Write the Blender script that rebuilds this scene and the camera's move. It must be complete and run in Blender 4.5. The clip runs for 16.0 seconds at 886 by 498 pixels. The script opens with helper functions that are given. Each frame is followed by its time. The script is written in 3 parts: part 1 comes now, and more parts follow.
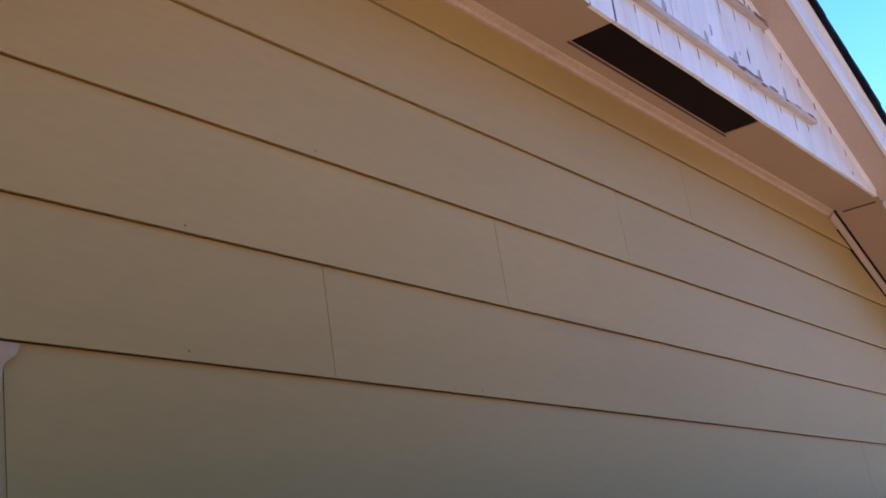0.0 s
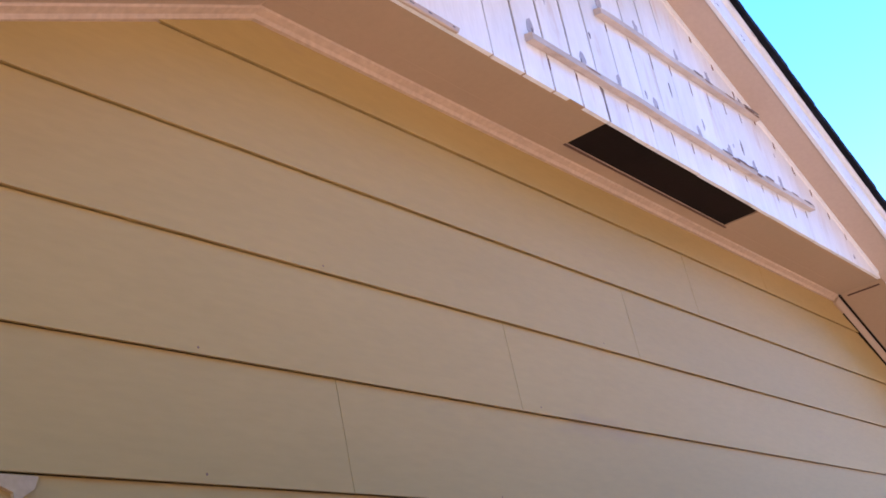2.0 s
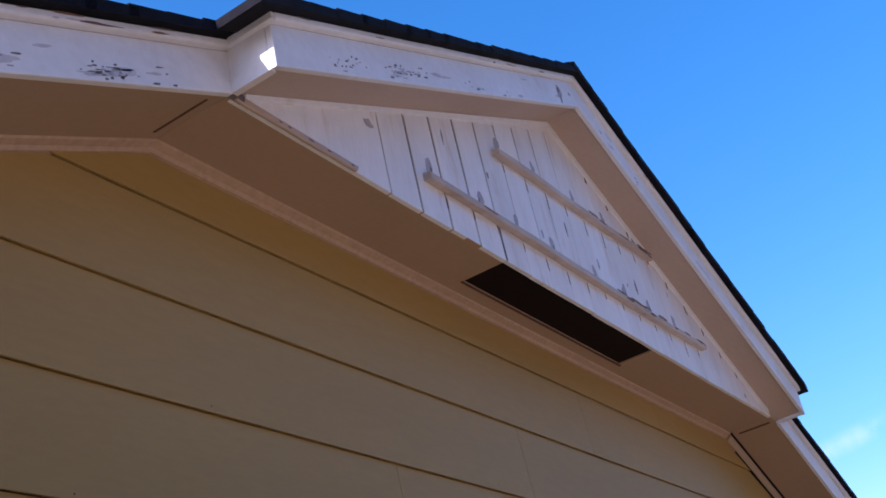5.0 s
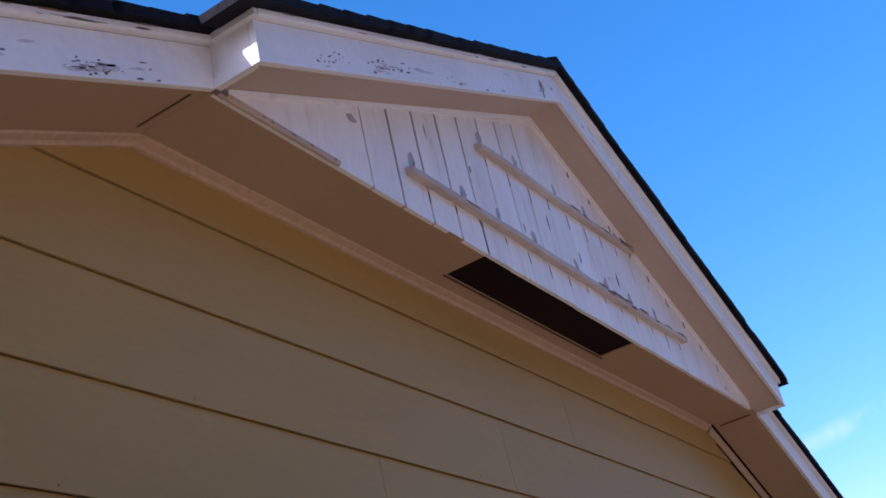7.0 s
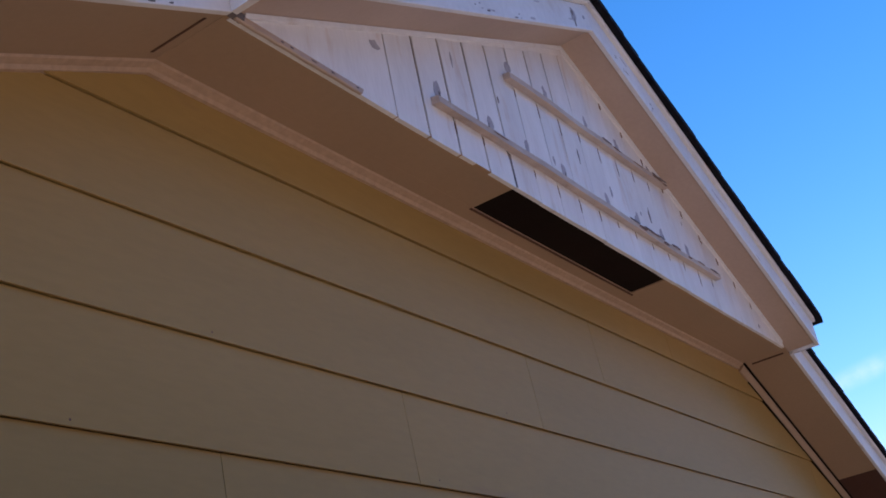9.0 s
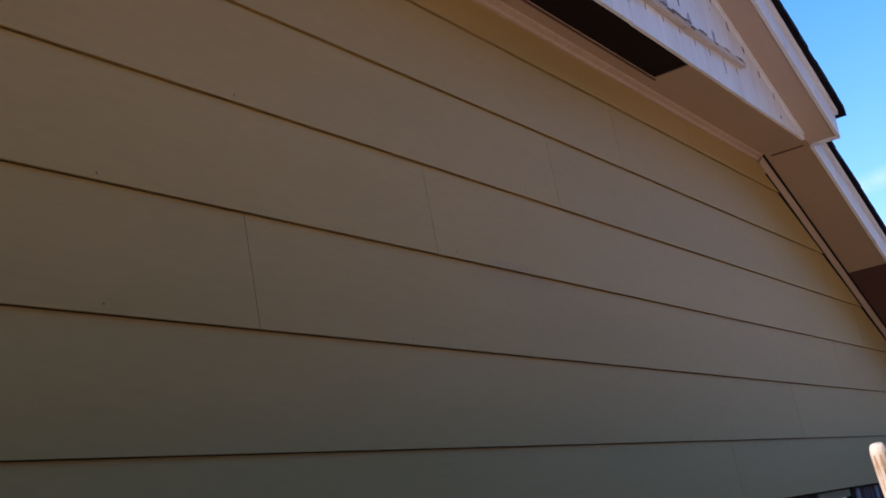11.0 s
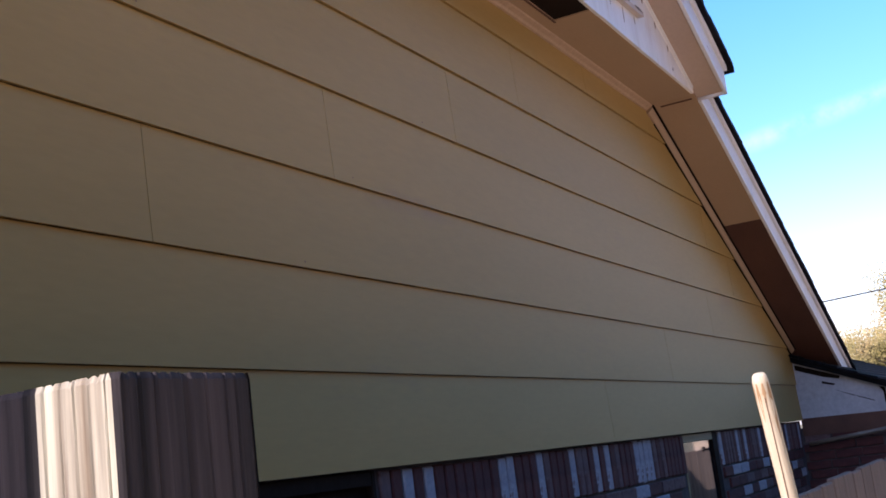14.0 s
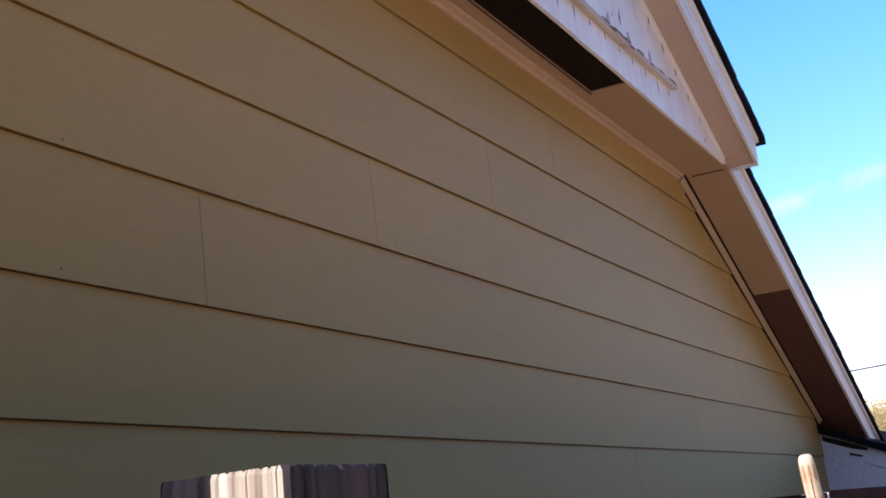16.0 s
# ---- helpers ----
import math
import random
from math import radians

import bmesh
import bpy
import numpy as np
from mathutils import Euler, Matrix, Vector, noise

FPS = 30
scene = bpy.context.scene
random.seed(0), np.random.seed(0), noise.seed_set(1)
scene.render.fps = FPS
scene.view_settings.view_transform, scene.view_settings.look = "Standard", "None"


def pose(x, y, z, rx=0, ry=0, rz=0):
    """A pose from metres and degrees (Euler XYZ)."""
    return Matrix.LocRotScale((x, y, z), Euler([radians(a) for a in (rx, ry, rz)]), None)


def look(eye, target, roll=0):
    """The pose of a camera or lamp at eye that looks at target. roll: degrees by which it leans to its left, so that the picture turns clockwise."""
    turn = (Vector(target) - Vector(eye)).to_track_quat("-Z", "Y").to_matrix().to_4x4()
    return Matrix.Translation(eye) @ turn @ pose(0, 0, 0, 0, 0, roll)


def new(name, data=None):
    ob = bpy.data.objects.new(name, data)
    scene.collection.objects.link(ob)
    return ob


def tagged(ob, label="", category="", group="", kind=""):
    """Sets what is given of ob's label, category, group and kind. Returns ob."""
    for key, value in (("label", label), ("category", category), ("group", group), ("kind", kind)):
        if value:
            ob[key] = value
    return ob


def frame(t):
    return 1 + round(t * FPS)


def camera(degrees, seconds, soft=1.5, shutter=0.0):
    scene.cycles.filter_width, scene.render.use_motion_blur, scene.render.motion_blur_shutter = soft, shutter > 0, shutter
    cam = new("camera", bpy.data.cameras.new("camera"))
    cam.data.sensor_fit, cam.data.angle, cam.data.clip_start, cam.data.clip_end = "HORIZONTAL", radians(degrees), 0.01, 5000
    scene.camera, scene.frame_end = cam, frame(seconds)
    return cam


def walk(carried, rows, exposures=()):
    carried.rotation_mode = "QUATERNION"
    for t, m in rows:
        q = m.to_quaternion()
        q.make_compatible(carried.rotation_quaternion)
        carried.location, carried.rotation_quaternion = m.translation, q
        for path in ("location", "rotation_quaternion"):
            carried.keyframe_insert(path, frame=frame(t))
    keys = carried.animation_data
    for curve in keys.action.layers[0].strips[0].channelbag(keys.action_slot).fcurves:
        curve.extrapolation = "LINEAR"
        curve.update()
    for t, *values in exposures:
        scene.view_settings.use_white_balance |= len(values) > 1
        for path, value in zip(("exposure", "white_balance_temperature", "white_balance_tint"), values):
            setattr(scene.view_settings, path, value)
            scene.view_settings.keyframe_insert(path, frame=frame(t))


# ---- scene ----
cam = camera(42.0, 16.0, soft=1.7)
PATH = [
    (0, pose(-0.005, -1.762, 1.662, 107.49, 7.11, -52.84)),
    (0.5, pose(-0.021, -1.775, 1.640, 107.53, 8.12, -51.98)),
    (1, pose(-0.022, -1.723, 1.653, 108.46, 9.00, -51.92)),
    (1.5, pose(-0.041, -1.780, 1.660, 110.31, 9.21, -51.36)),
    (2, pose(-0.028, -1.758, 1.668, 112.84, 10.01, -51.67)),
    (2.5, pose(-0.013, -1.761, 1.702, 114.89, 9.85, -52.71)),
    (3, pose(-0.005, -1.738, 1.718, 117.30, 10.45, -53.86)),
    (3.5, pose(-0.017, -1.778, 1.706, 118.49, 10.44, -54.50)),
    (4, pose(-0.009, -1.774, 1.719, 118.41, 10.51, -55.49)),
    (6.5, pose(-0.018, -1.761, 1.689, 118.21, 11.81, -57.34)),
    (7, pose(-0.030, -1.788, 1.693, 117.73, 11.53, -57.37)),
    (7.5, pose(-0.024, -1.779, 1.706, 117.47, 11.19, -57.45)),
    (8, pose(0.009, -1.769, 1.712, 117.66, 10.96, -57.02)),
    (8.5, pose(0.033, -1.762, 1.710, 117.16, 10.82, -56.55)),
    (9, pose(0.064, -1.758, 1.723, 114.84, 10.58, -56.05)),
    (9.5, pose(0.063, -1.760, 1.706, 111.25, 10.58, -55.50)),
    (10, pose(0.058, -1.734, 1.674, 107.74, 10.93, -55.30)),
    (12.5, pose(0.073, -1.752, 1.657, 103.73, 7.15, -56.70)),
    (13, pose(0.066, -1.759, 1.652, 103.36, 6.69, -57.22)),
    (13.5, pose(0.046, -1.759, 1.639, 101.95, 6.80, -59.17)),
    (14, pose(0.036, -1.705, 1.637, 100.77, 7.01, -62.23)),
    (14.5, pose(-0.015, -1.680, 1.639, 101.10, 6.70, -64.14)),
    (15, pose(-0.029, -1.676, 1.647, 101.83, 6.25, -63.78)),
    (15.5, pose(-0.056, -1.697, 1.652, 103.03, 5.82, -62.28)),
    (16, pose(-0.062, -1.699, 1.655, 103.73, 5.49, -61.40)),
]
EXPOSURES = [
    (0.0, 1.34, 5980, 39), (0.5, 1.54, 5960, 39), (1.0, 1.84, 5980, 40), (1.5, 1.97, 6010, 40), (2.0, 1.97, 6010, 40),
    (2.5, 1.69, 6000, 40), (3.0, 1.21, 5980, 40), (3.5, 0.79, 5860, 40), (4.0, 0.54, 5800, 38), (6.5, 0.43, 5730, 36),
    (8.5, 0.44, 5780, 36), (10.0, 0.39, 5960, 37), (12.5, 0.67, 6080, 36), (14.0, 0.82, 6280, 36), (16.0, 0.85, 6330, 37),
]
walk(cam, PATH, EXPOSURES)

# ---- light ----
SUN_AZ, SUN_EL = math.atan2(0.43, -0.90), radians(32)
sun_way = Vector((math.cos(SUN_AZ) * math.cos(SUN_EL), math.sin(SUN_AZ) * math.cos(SUN_EL), math.sin(SUN_EL)))
world = bpy.data.worlds.new("sky")
scene.world = world
world.use_nodes = True
wn, wl = world.node_tree.nodes, world.node_tree.links
wn.clear()
sky = wn.new("ShaderNodeTexSky")
sky.sky_type, sky.sun_disc = "NISHITA", False
sky.sun_elevation, sky.sun_rotation = SUN_EL, math.pi / 2 - SUN_AZ
sky.altitude, sky.air_density, sky.dust_density, sky.ozone_density = 300, 1.25, 2.0, 3.0
# one faint vapour trail low in the east, and thin haze round it
co = wn.new("ShaderNodeTexCoord")
trail_n = Vector((0.989, 0.176, 0.243)).cross(Vector((1.042, 0.046, 0.276))).normalized()
dot = wn.new("ShaderNodeVectorMath")
dot.operation = "DOT_PRODUCT"
dot.inputs[1].default_value = trail_n
size = wn.new("ShaderNodeMath")
size.operation = "ABSOLUTE"
near = wn.new("ShaderNodeMapRange")
near.interpolation_type = "SMOOTHSTEP"
near.inputs["From Min"].default_value, near.inputs["From Max"].default_value = 0.012, 0.0
wisp = wn.new("ShaderNodeTexNoise")
wisp.inputs["Scale"].default_value, wisp.inputs["Detail"].default_value, wisp.inputs["Roughness"].default_value = 22.0, 6.0, 0.6
ramp = wn.new("ShaderNodeValToRGB")
ramp.color_ramp.elements[0].position, ramp.color_ramp.elements[1].position = 0.38, 0.75
cloud = wn.new("ShaderNodeMixRGB")
cloud.inputs["Color2"].default_value = (8.0, 8.2, 8.6, 1)
back = wn.new("ShaderNodeBackground")
back.inputs["Strength"].default_value = 0.125
out = wn.new("ShaderNodeOutputWorld")
wl.new(co.outputs["Generated"], dot.inputs[0])
wl.new(dot.outputs["Value"], size.inputs[0])
wl.new(size.outputs["Value"], near.inputs["Value"])
wl.new(co.outputs["Generated"], wisp.inputs["Vector"])
wl.new(wisp.outputs["Fac"], ramp.inputs["Fac"])
half = wn.new("ShaderNodeMath")
half.operation = "MULTIPLY"
part_of = wn.new("ShaderNodeMath")
part_of.operation = "MULTIPLY"
part_of.inputs[1].default_value = 0.35
wl.new(ramp.outputs["Color"], half.inputs[0])
wl.new(near.outputs["Result"], half.inputs[1])
wl.new(half.outputs["Value"], part_of.inputs[0])
wl.new(part_of.outputs["Value"], cloud.inputs["Fac"])
deep = wn.new("ShaderNodeHueSaturation")
deep.inputs["Hue"].default_value, deep.inputs["Saturation"].default_value, deep.inputs["Value"].default_value = 0.494, 1.38, 1.5
wl.new(sky.outputs["Color"], deep.inputs["Color"])
# pale haze towards the horizon, all round
sep = wn.new("ShaderNodeSeparateXYZ")
low = wn.new("ShaderNodeMapRange")
low.interpolation_type = "SMOOTHSTEP"
low.inputs["From Min"].default_value, low.inputs["From Max"].default_value = 0.25, 0.0
low.inputs["To Max"].default_value = 0.5
haze = wn.new("ShaderNodeMixRGB")
haze.inputs["Color2"].default_value = (7.2, 7.4, 7.3, 1)
wl.new(co.outputs["Generated"], sep.inputs["Vector"])
wl.new(sep.outputs["Z"], low.inputs["Value"])
wl.new(low.outputs["Result"], haze.inputs["Fac"])
wl.new(deep.outputs["Color"], haze.inputs["Color1"])
wl.new(haze.outputs["Color"], cloud.inputs["Color1"])
wl.new(cloud.outputs["Color"], back.inputs["Color"])
wl.new(back.outputs["Background"], out.inputs["Surface"])
sun = new("sun", bpy.data.lights.new("sun", "SUN"))
sun.data.energy, sun.data.angle, sun.data.color = 5.0, radians(0.53), (1.0, 0.93, 0.82)
sun.matrix_world = look(sun_way * 60, (0, 0, 0))


# ---- materials ----
def material(name, colours, rough=0.6, scale=4.0, stretch=(1, 1, 1), bump=0.1, fine=60.0, spots=None, spot_scale=6.0,
             spot_at=(0.66, 0.70), vary=0.0, metallic=0.0, space="Object", spec=0.5, grainy=0.25, spread=(0.3, 0.72)):
    """Two colours mixed by a broad noise, a fine grain in relief, and optional stains with a shape of their own."""
    m = bpy.data.materials.new(name)
    m.use_nodes = True
    n, l = m.node_tree.nodes, m.node_tree.links
    b = n["Principled BSDF"]
    c = n.new("ShaderNodeTexCoord")
    mp = n.new("ShaderNodeMapping")
    mp.inputs["Scale"].default_value = stretch
    l.new(c.outputs[space], mp.inputs["Vector"])
    a = n.new("ShaderNodeTexNoise")
    a.inputs["Scale"].default_value, a.inputs["Detail"].default_value = scale, 6.0
    l.new(mp.outputs["Vector"], a.inputs["Vector"])
    r = n.new("ShaderNodeValToRGB")
    r.color_ramp.elements[0].position, r.color_ramp.elements[1].position = spread
    r.color_ramp.elements[0].color, r.color_ramp.elements[1].color = (*colours[0], 1), (*colours[1], 1)
    l.new(a.outputs["Fac"], r.inputs["Fac"])
    col = r.outputs["Color"]
    g = n.new("ShaderNodeTexNoise")
    g.inputs["Scale"].default_value, g.inputs["Detail"].default_value = fine, 4.0
    l.new(mp.outputs["Vector"], g.inputs["Vector"])
    grain = n.new("ShaderNodeMixRGB")
    grain.blend_type = "OVERLAY"
    grain.inputs["Fac"].default_value = grainy
    l.new(col, grain.inputs["Color1"])
    l.new(g.outputs["Fac"], grain.inputs["Color2"])
    col = grain.outputs["Color"]
    if spots:
        s = n.new("ShaderNodeTexNoise")
        s.inputs["Scale"].default_value, s.inputs["Detail"].default_value, s.inputs["Roughness"].default_value = spot_scale, 8.0, 0.65
        l.new(mp.outputs["Vector"], s.inputs["Vector"])
        sr = n.new("ShaderNodeValToRGB")
        sr.color_ramp.elements[0].position, sr.color_ramp.elements[1].position = spot_at
        l.new(s.outputs["Fac"], sr.inputs["Fac"])
        sm = n.new("ShaderNodeMixRGB")
        sm.inputs["Color2"].default_value = (*spots, 1)
        l.new(sr.outputs["Color"], sm.inputs["Fac"])
        l.new(col, sm.inputs["Color1"])
        col = sm.outputs["Color"]
    if vary:
        o = n.new("ShaderNodeObjectInfo")
        h = n.new("ShaderNodeHueSaturation")
        mr = n.new("ShaderNodeMapRange")
        mr.inputs["To Min"].default_value, mr.inputs["To Max"].default_value = 1 - vary, 1 + vary
        l.new(o.outputs["Random"], mr.inputs["Value"])
        l.new(mr.outputs["Result"], h.inputs["Value"])
        l.new(col, h.inputs["Color"])
        col = h.outputs["Color"]
    l.new(col, b.inputs["Base Color"])
    b.inputs["Roughness"].default_value = rough
    b.inputs["Metallic"].default_value = metallic
    b.inputs["Specular IOR Level"].default_value = spec
    bp = n.new("ShaderNodeBump")
    bp.inputs["Strength"].default_value, bp.inputs["Distance"].default_value = bump, 0.004
    l.new(g.outputs["Fac"], bp.inputs["Height"])
    l.new(bp.outputs["Normal"], b.inputs["Normal"])
    return m


siding_paint = material("siding_paint", ((0.356, 0.232, 0.070), (0.396, 0.261, 0.084)), 0.55, 1.3, (0.35, 1, 1.6), 0.025, 45, (0.31, 0.19, 0.09), 2.2,
                        (0.60, 0.80), vary=0.03, spec=0.3, grainy=0.08)
white_paint = material("white_paint", ((0.68, 0.67, 0.68), (0.74, 0.74, 0.76)), 0.55, 3.0, (1, 1, 1), 0.15, 40, (0.53, 0.47, 0.44), 5.0, (0.60, 0.76))
# white_paint darkened and blued: the side board's shade put into its colour
shaded_white = material("shaded_white", ((0.30, 0.32, 0.36), (0.39, 0.41, 0.45)), 0.65, 3.0, (1, 1, 1), 0.2, 40, (0.24, 0.22, 0.22), 5.0, (0.58, 0.74))
board_paint = material("board_paint", ((0.70, 0.69, 0.70), (0.79, 0.79, 0.81)), 0.6, 3.5, (3, 1, 0.5), 0.2, 40, (0.52, 0.38, 0.30), 3.4, (0.56, 0.78),
                       vary=0.04, space="Object")
tan_paint = material("tan_paint", ((0.345, 0.238, 0.150), (0.38, 0.262, 0.167)), 0.6, 1.0, (1, 1, 1), 0.04, 50, (0.40, 0.26, 0.17), 2.5, (0.6, 0.85), grainy=0.06)
rake_paint = material("rake_paint", ((0.43, 0.325, 0.255), (0.49, 0.375, 0.30)), 0.6, 1.6, (1, 1, 1), 0.05, 50, (0.48, 0.35, 0.27), 3.0, (0.58, 0.82), grainy=0.08)
peach_paint = material("peach_paint", ((0.40, 0.275, 0.18), (0.44, 0.305, 0.20)), 0.55, 2.5, (1, 1, 1), 0.1, 50, (0.35, 0.22, 0.14), 4.0, (0.6, 0.8))
batten_wood = material("batten_wood", ((0.46, 0.37, 0.31), (0.60, 0.51, 0.45)), 0.7, 5.0, (0.4, 1, 1), 0.3, 30, (0.20, 0.125, 0.085), 4.5, (0.56, 0.68))
# dark brown put in as shade in lap gaps and grooves; also handle cracks
gap_shade_crack = material("gap_shade_crack", ((0.085, 0.045, 0.022), (0.12, 0.066, 0.034)), 0.8, 3.0)
brown_wood = material("brown_wood", ((0.068, 0.026, 0.016), (0.10, 0.040, 0.025)), 0.7, 2.0, (0.5, 3, 3), 0.3, 40)
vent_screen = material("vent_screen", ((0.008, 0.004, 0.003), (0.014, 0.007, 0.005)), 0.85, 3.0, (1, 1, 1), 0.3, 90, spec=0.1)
screen_dark = material("screen_dark", ((0.009, 0.005, 0.004), (0.014, 0.008, 0.006)), 0.8, 20.0, bump=0.3, spec=0.1)
shingle_mat = material("shingle", ((0.004, 0.004, 0.006), (0.011, 0.011, 0.015)), 0.9, 9.0, bump=0.8, fine=180, vary=0.25, spec=0.15)
chip_mat = material("bare_spot", ((0.10, 0.09, 0.10), (0.22, 0.19, 0.18)), 0.85, 14.0, bump=0.4)
grey_mat = material("grey_spot", ((0.32, 0.31, 0.35), (0.43, 0.41, 0.45)), 0.8, 14.0, bump=0.2)
stain_mat = material("grey_stain", ((0.46, 0.44, 0.47), (0.56, 0.54, 0.57)), 0.8, 14.0, bump=0.2)
rust_mat = material("rust_line", ((0.12, 0.06, 0.04), (0.22, 0.12, 0.08)), 0.8, 20.0)
# post in two tones: sun and shade on its faces put into colour
post_sunlit = material("post_sunlit", ((0.10, 0.072, 0.040), (0.36, 0.345, 0.255)), 0.85, 7.0, (11.0, 11.0, 0.42), 0.3, 22, (0.10, 0.07, 0.045), 5.0, (0.60, 0.68), grainy=0.5, spread=(0.30, 0.62))
post_shade = material("post_shade", ((0.007, 0.006, 0.006), (0.062, 0.050, 0.050)), 0.9, 5.0, (9.0, 9.0, 0.40), 0.35, 26, (0.008, 0.007, 0.008), 4.0, (0.52, 0.62), grainy=0.5, spread=(0.38, 0.64))
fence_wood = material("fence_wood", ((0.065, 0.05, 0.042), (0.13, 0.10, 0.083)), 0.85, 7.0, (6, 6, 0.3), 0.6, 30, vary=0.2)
handle_wood = material("handle_wood", ((0.46, 0.40, 0.27), (0.58, 0.52, 0.37)), 0.7, 8.0, (8, 8, 0.5), 0.3, 40, (0.24, 0.12, 0.045), 5.0, (0.60, 0.72))
grip_mat = material("grip_stain", ((0.28, 0.17, 0.075), (0.40, 0.27, 0.14)), 0.7, 30.0, (1, 1, 0.4), 0.3, 60)
brick_mat = material("brick", ((0.045, 0.012, 0.014), (0.10, 0.030, 0.028)), 0.9, 12.0, bump=0.7, fine=60, spots=(0.05, 0.03, 0.035), spot_scale=9.0)
pale_brick = material("pale_brick", ((0.22, 0.23, 0.28), (0.36, 0.38, 0.44)), 0.9, 14.0, bump=0.7, fine=60, spots=(0.16, 0.10, 0.10), spot_scale=11.0,
                      spot_at=(0.60, 0.66))
mid_brick = material("mid_brick", ((0.075, 0.036, 0.037), (0.16, 0.115, 0.12)), 0.9, 12.0, bump=0.7, fine=60, spots=(0.09, 0.04, 0.04), spot_scale=10.0,
                     spot_at=(0.52, 0.6))
mortar = material("mortar", ((0.05, 0.042, 0.045), (0.085, 0.072, 0.075)), 0.95, 20.0, bump=0.6)
olive_paint = material("olive_paint", ((0.16, 0.15, 0.08), (0.21, 0.19, 0.11)), 0.6, 4.0)
pvc = material("pvc", ((0.10, 0.08, 0.062), (0.17, 0.14, 0.115)), 0.45, 6.0)
ground_mat = material("ground", ((0.11, 0.105, 0.045), (0.19, 0.165, 0.08)), 0.95, 1.2, bump=0.8, fine=25, spots=(0.24, 0.20, 0.13), spot_scale=0.6,
                      spot_at=(0.5, 0.6))
bark = material("bark", ((0.10, 0.075, 0.05), (0.18, 0.14, 0.10)), 0.95, 6.0, (3, 3, 0.6), 0.9, 20)
leaf_mat = material("leaf", ((0.15, 0.14, 0.038), (0.27, 0.225, 0.075)), 0.7, 0.9, bump=0.0, spots=(0.36, 0.28, 0.12), spot_scale=1.4, spot_at=(0.5, 0.6))
wire_mat = material("wire", ((0.03, 0.03, 0.03), (0.05, 0.05, 0.05)), 0.6, 9.0)
concrete = material("concrete", ((0.55, 0.53, 0.50), (0.66, 0.64, 0.60)), 0.9, 3.0, bump=0.3)
slab_mat = material("slab", ((0.74, 0.57, 0.35), (0.81, 0.63, 0.40)), 0.9, 1.0, bump=0.3, fine=40)
slate_paint = material("slate_paint", ((0.028, 0.032, 0.040), (0.045, 0.050, 0.060)), 0.7, 1.5)
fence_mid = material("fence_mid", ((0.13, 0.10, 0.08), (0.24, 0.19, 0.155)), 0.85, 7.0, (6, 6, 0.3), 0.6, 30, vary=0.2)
# fence_wood made far paler, with sunlight put into its colour
fence_sunlit = material("fence_sunlit", ((0.42, 0.34, 0.25), (0.56, 0.47, 0.36)), 0.85, 7.0, (6, 6, 0.3), 0.6, 30, vary=0.15)
smear_mat = material("smear_mat", ((0.365, 0.245, 0.105), (0.40, 0.285, 0.165)), 0.7, 9.0)
glass = bpy.data.materials.new("glass")
glass.use_nodes = True
gb = glass.node_tree.nodes["Principled BSDF"]
gb.inputs["Base Color"].default_value = (0.015, 0.017, 0.02, 1)
gb.inputs["IOR"].default_value = 1.8
gb.inputs["Roughness"].default_value, gb.inputs["Specular IOR Level"].default_value = 0.03, 1.0


# ---- building helpers ----
def quads(bm, a, b):
    """Join two rings of the same length into a closed solid."""
    va, vb = [bm.verts.new(p) for p in a], [bm.verts.new(p) for p in b]
    bm.faces.new(va[::-1])
    bm.faces.new(vb)
    for i in range(len(a)):
        j = (i + 1) % len(a)
        bm.faces.new((va[i], va[j], vb[j], vb[i]))


def box(bm, x0, x1, y0, y1, z0, z1):
    quads(bm, [(x0, y0, z0), (x1, y0, z0), (x1, y1, z0), (x0, y1, z0)], [(x0, y0, z1), (x1, y0, z1), (x1, y1, z1), (x0, y1, z1)])


def prism_y(bm, outline, y0, y1):
    """Outline of (x, z) drawn out from y0 to y1."""
    quads(bm, [(x, y0, z) for x, z in outline], [(x, y1, z) for x, z in outline])


def prism_x(bm, outline, x0, x1):
    """Outline of (y, z) drawn out from x0 to x1."""
    quads(bm, [(x0, y, z) for y, z in outline], [(x1, y, z) for y, z in outline])


def rail(bm, profile, ends):
    """A profile of (y, dz) swept along a polyline of (x, z) that lies in the plane of the wall."""
    rings = [[(x, y, z + dz) for y, dz in profile] for x, z in ends]
    vs = [[bm.verts.new(p) for p in r] for r in rings]
    k = len(profile)
    for a, b in zip(vs, vs[1:]):
        for i in range(k):
            bm.faces.new((a[i], a[(i + 1) % k], b[(i + 1) % k], b[i]))
    bm.faces.new(vs[0][::-1])
    bm.faces.new(vs[-1])


def mesh_of(name, bm, mat, bevel=0.0, smooth=False):
    bmesh.ops.recalc_face_normals(bm, faces=bm.faces)
    if bevel:
        bmesh.ops.bevel(bm, geom=list(bm.edges), offset=bevel, segments=1, affect="EDGES", clamp_overlap=True)
    if smooth:
        for f in bm.faces:
            f.smooth = True
    me = bpy.data.meshes.new(name)
    bm.to_mesh(me)
    bm.free()
    me.materials.append(mat)
    return me


def part(name, bm, mat, parent=None, label="", bevel=0.0, smooth=False):
    ob = new(name, mesh_of(name, bm, mat, bevel, smooth))
    if parent:
        ob.parent = parent
        if label:
            ob["label"] = label
    return ob


def empty(name, label, category, kind="", group=""):
    return tagged(new(name), label, category, group, kind)


def mesh_part(name, me, parent, m):
    ob = new(name, me)
    ob.parent = parent
    ob.matrix_basis = m
    return ob


rng = random.Random(7)

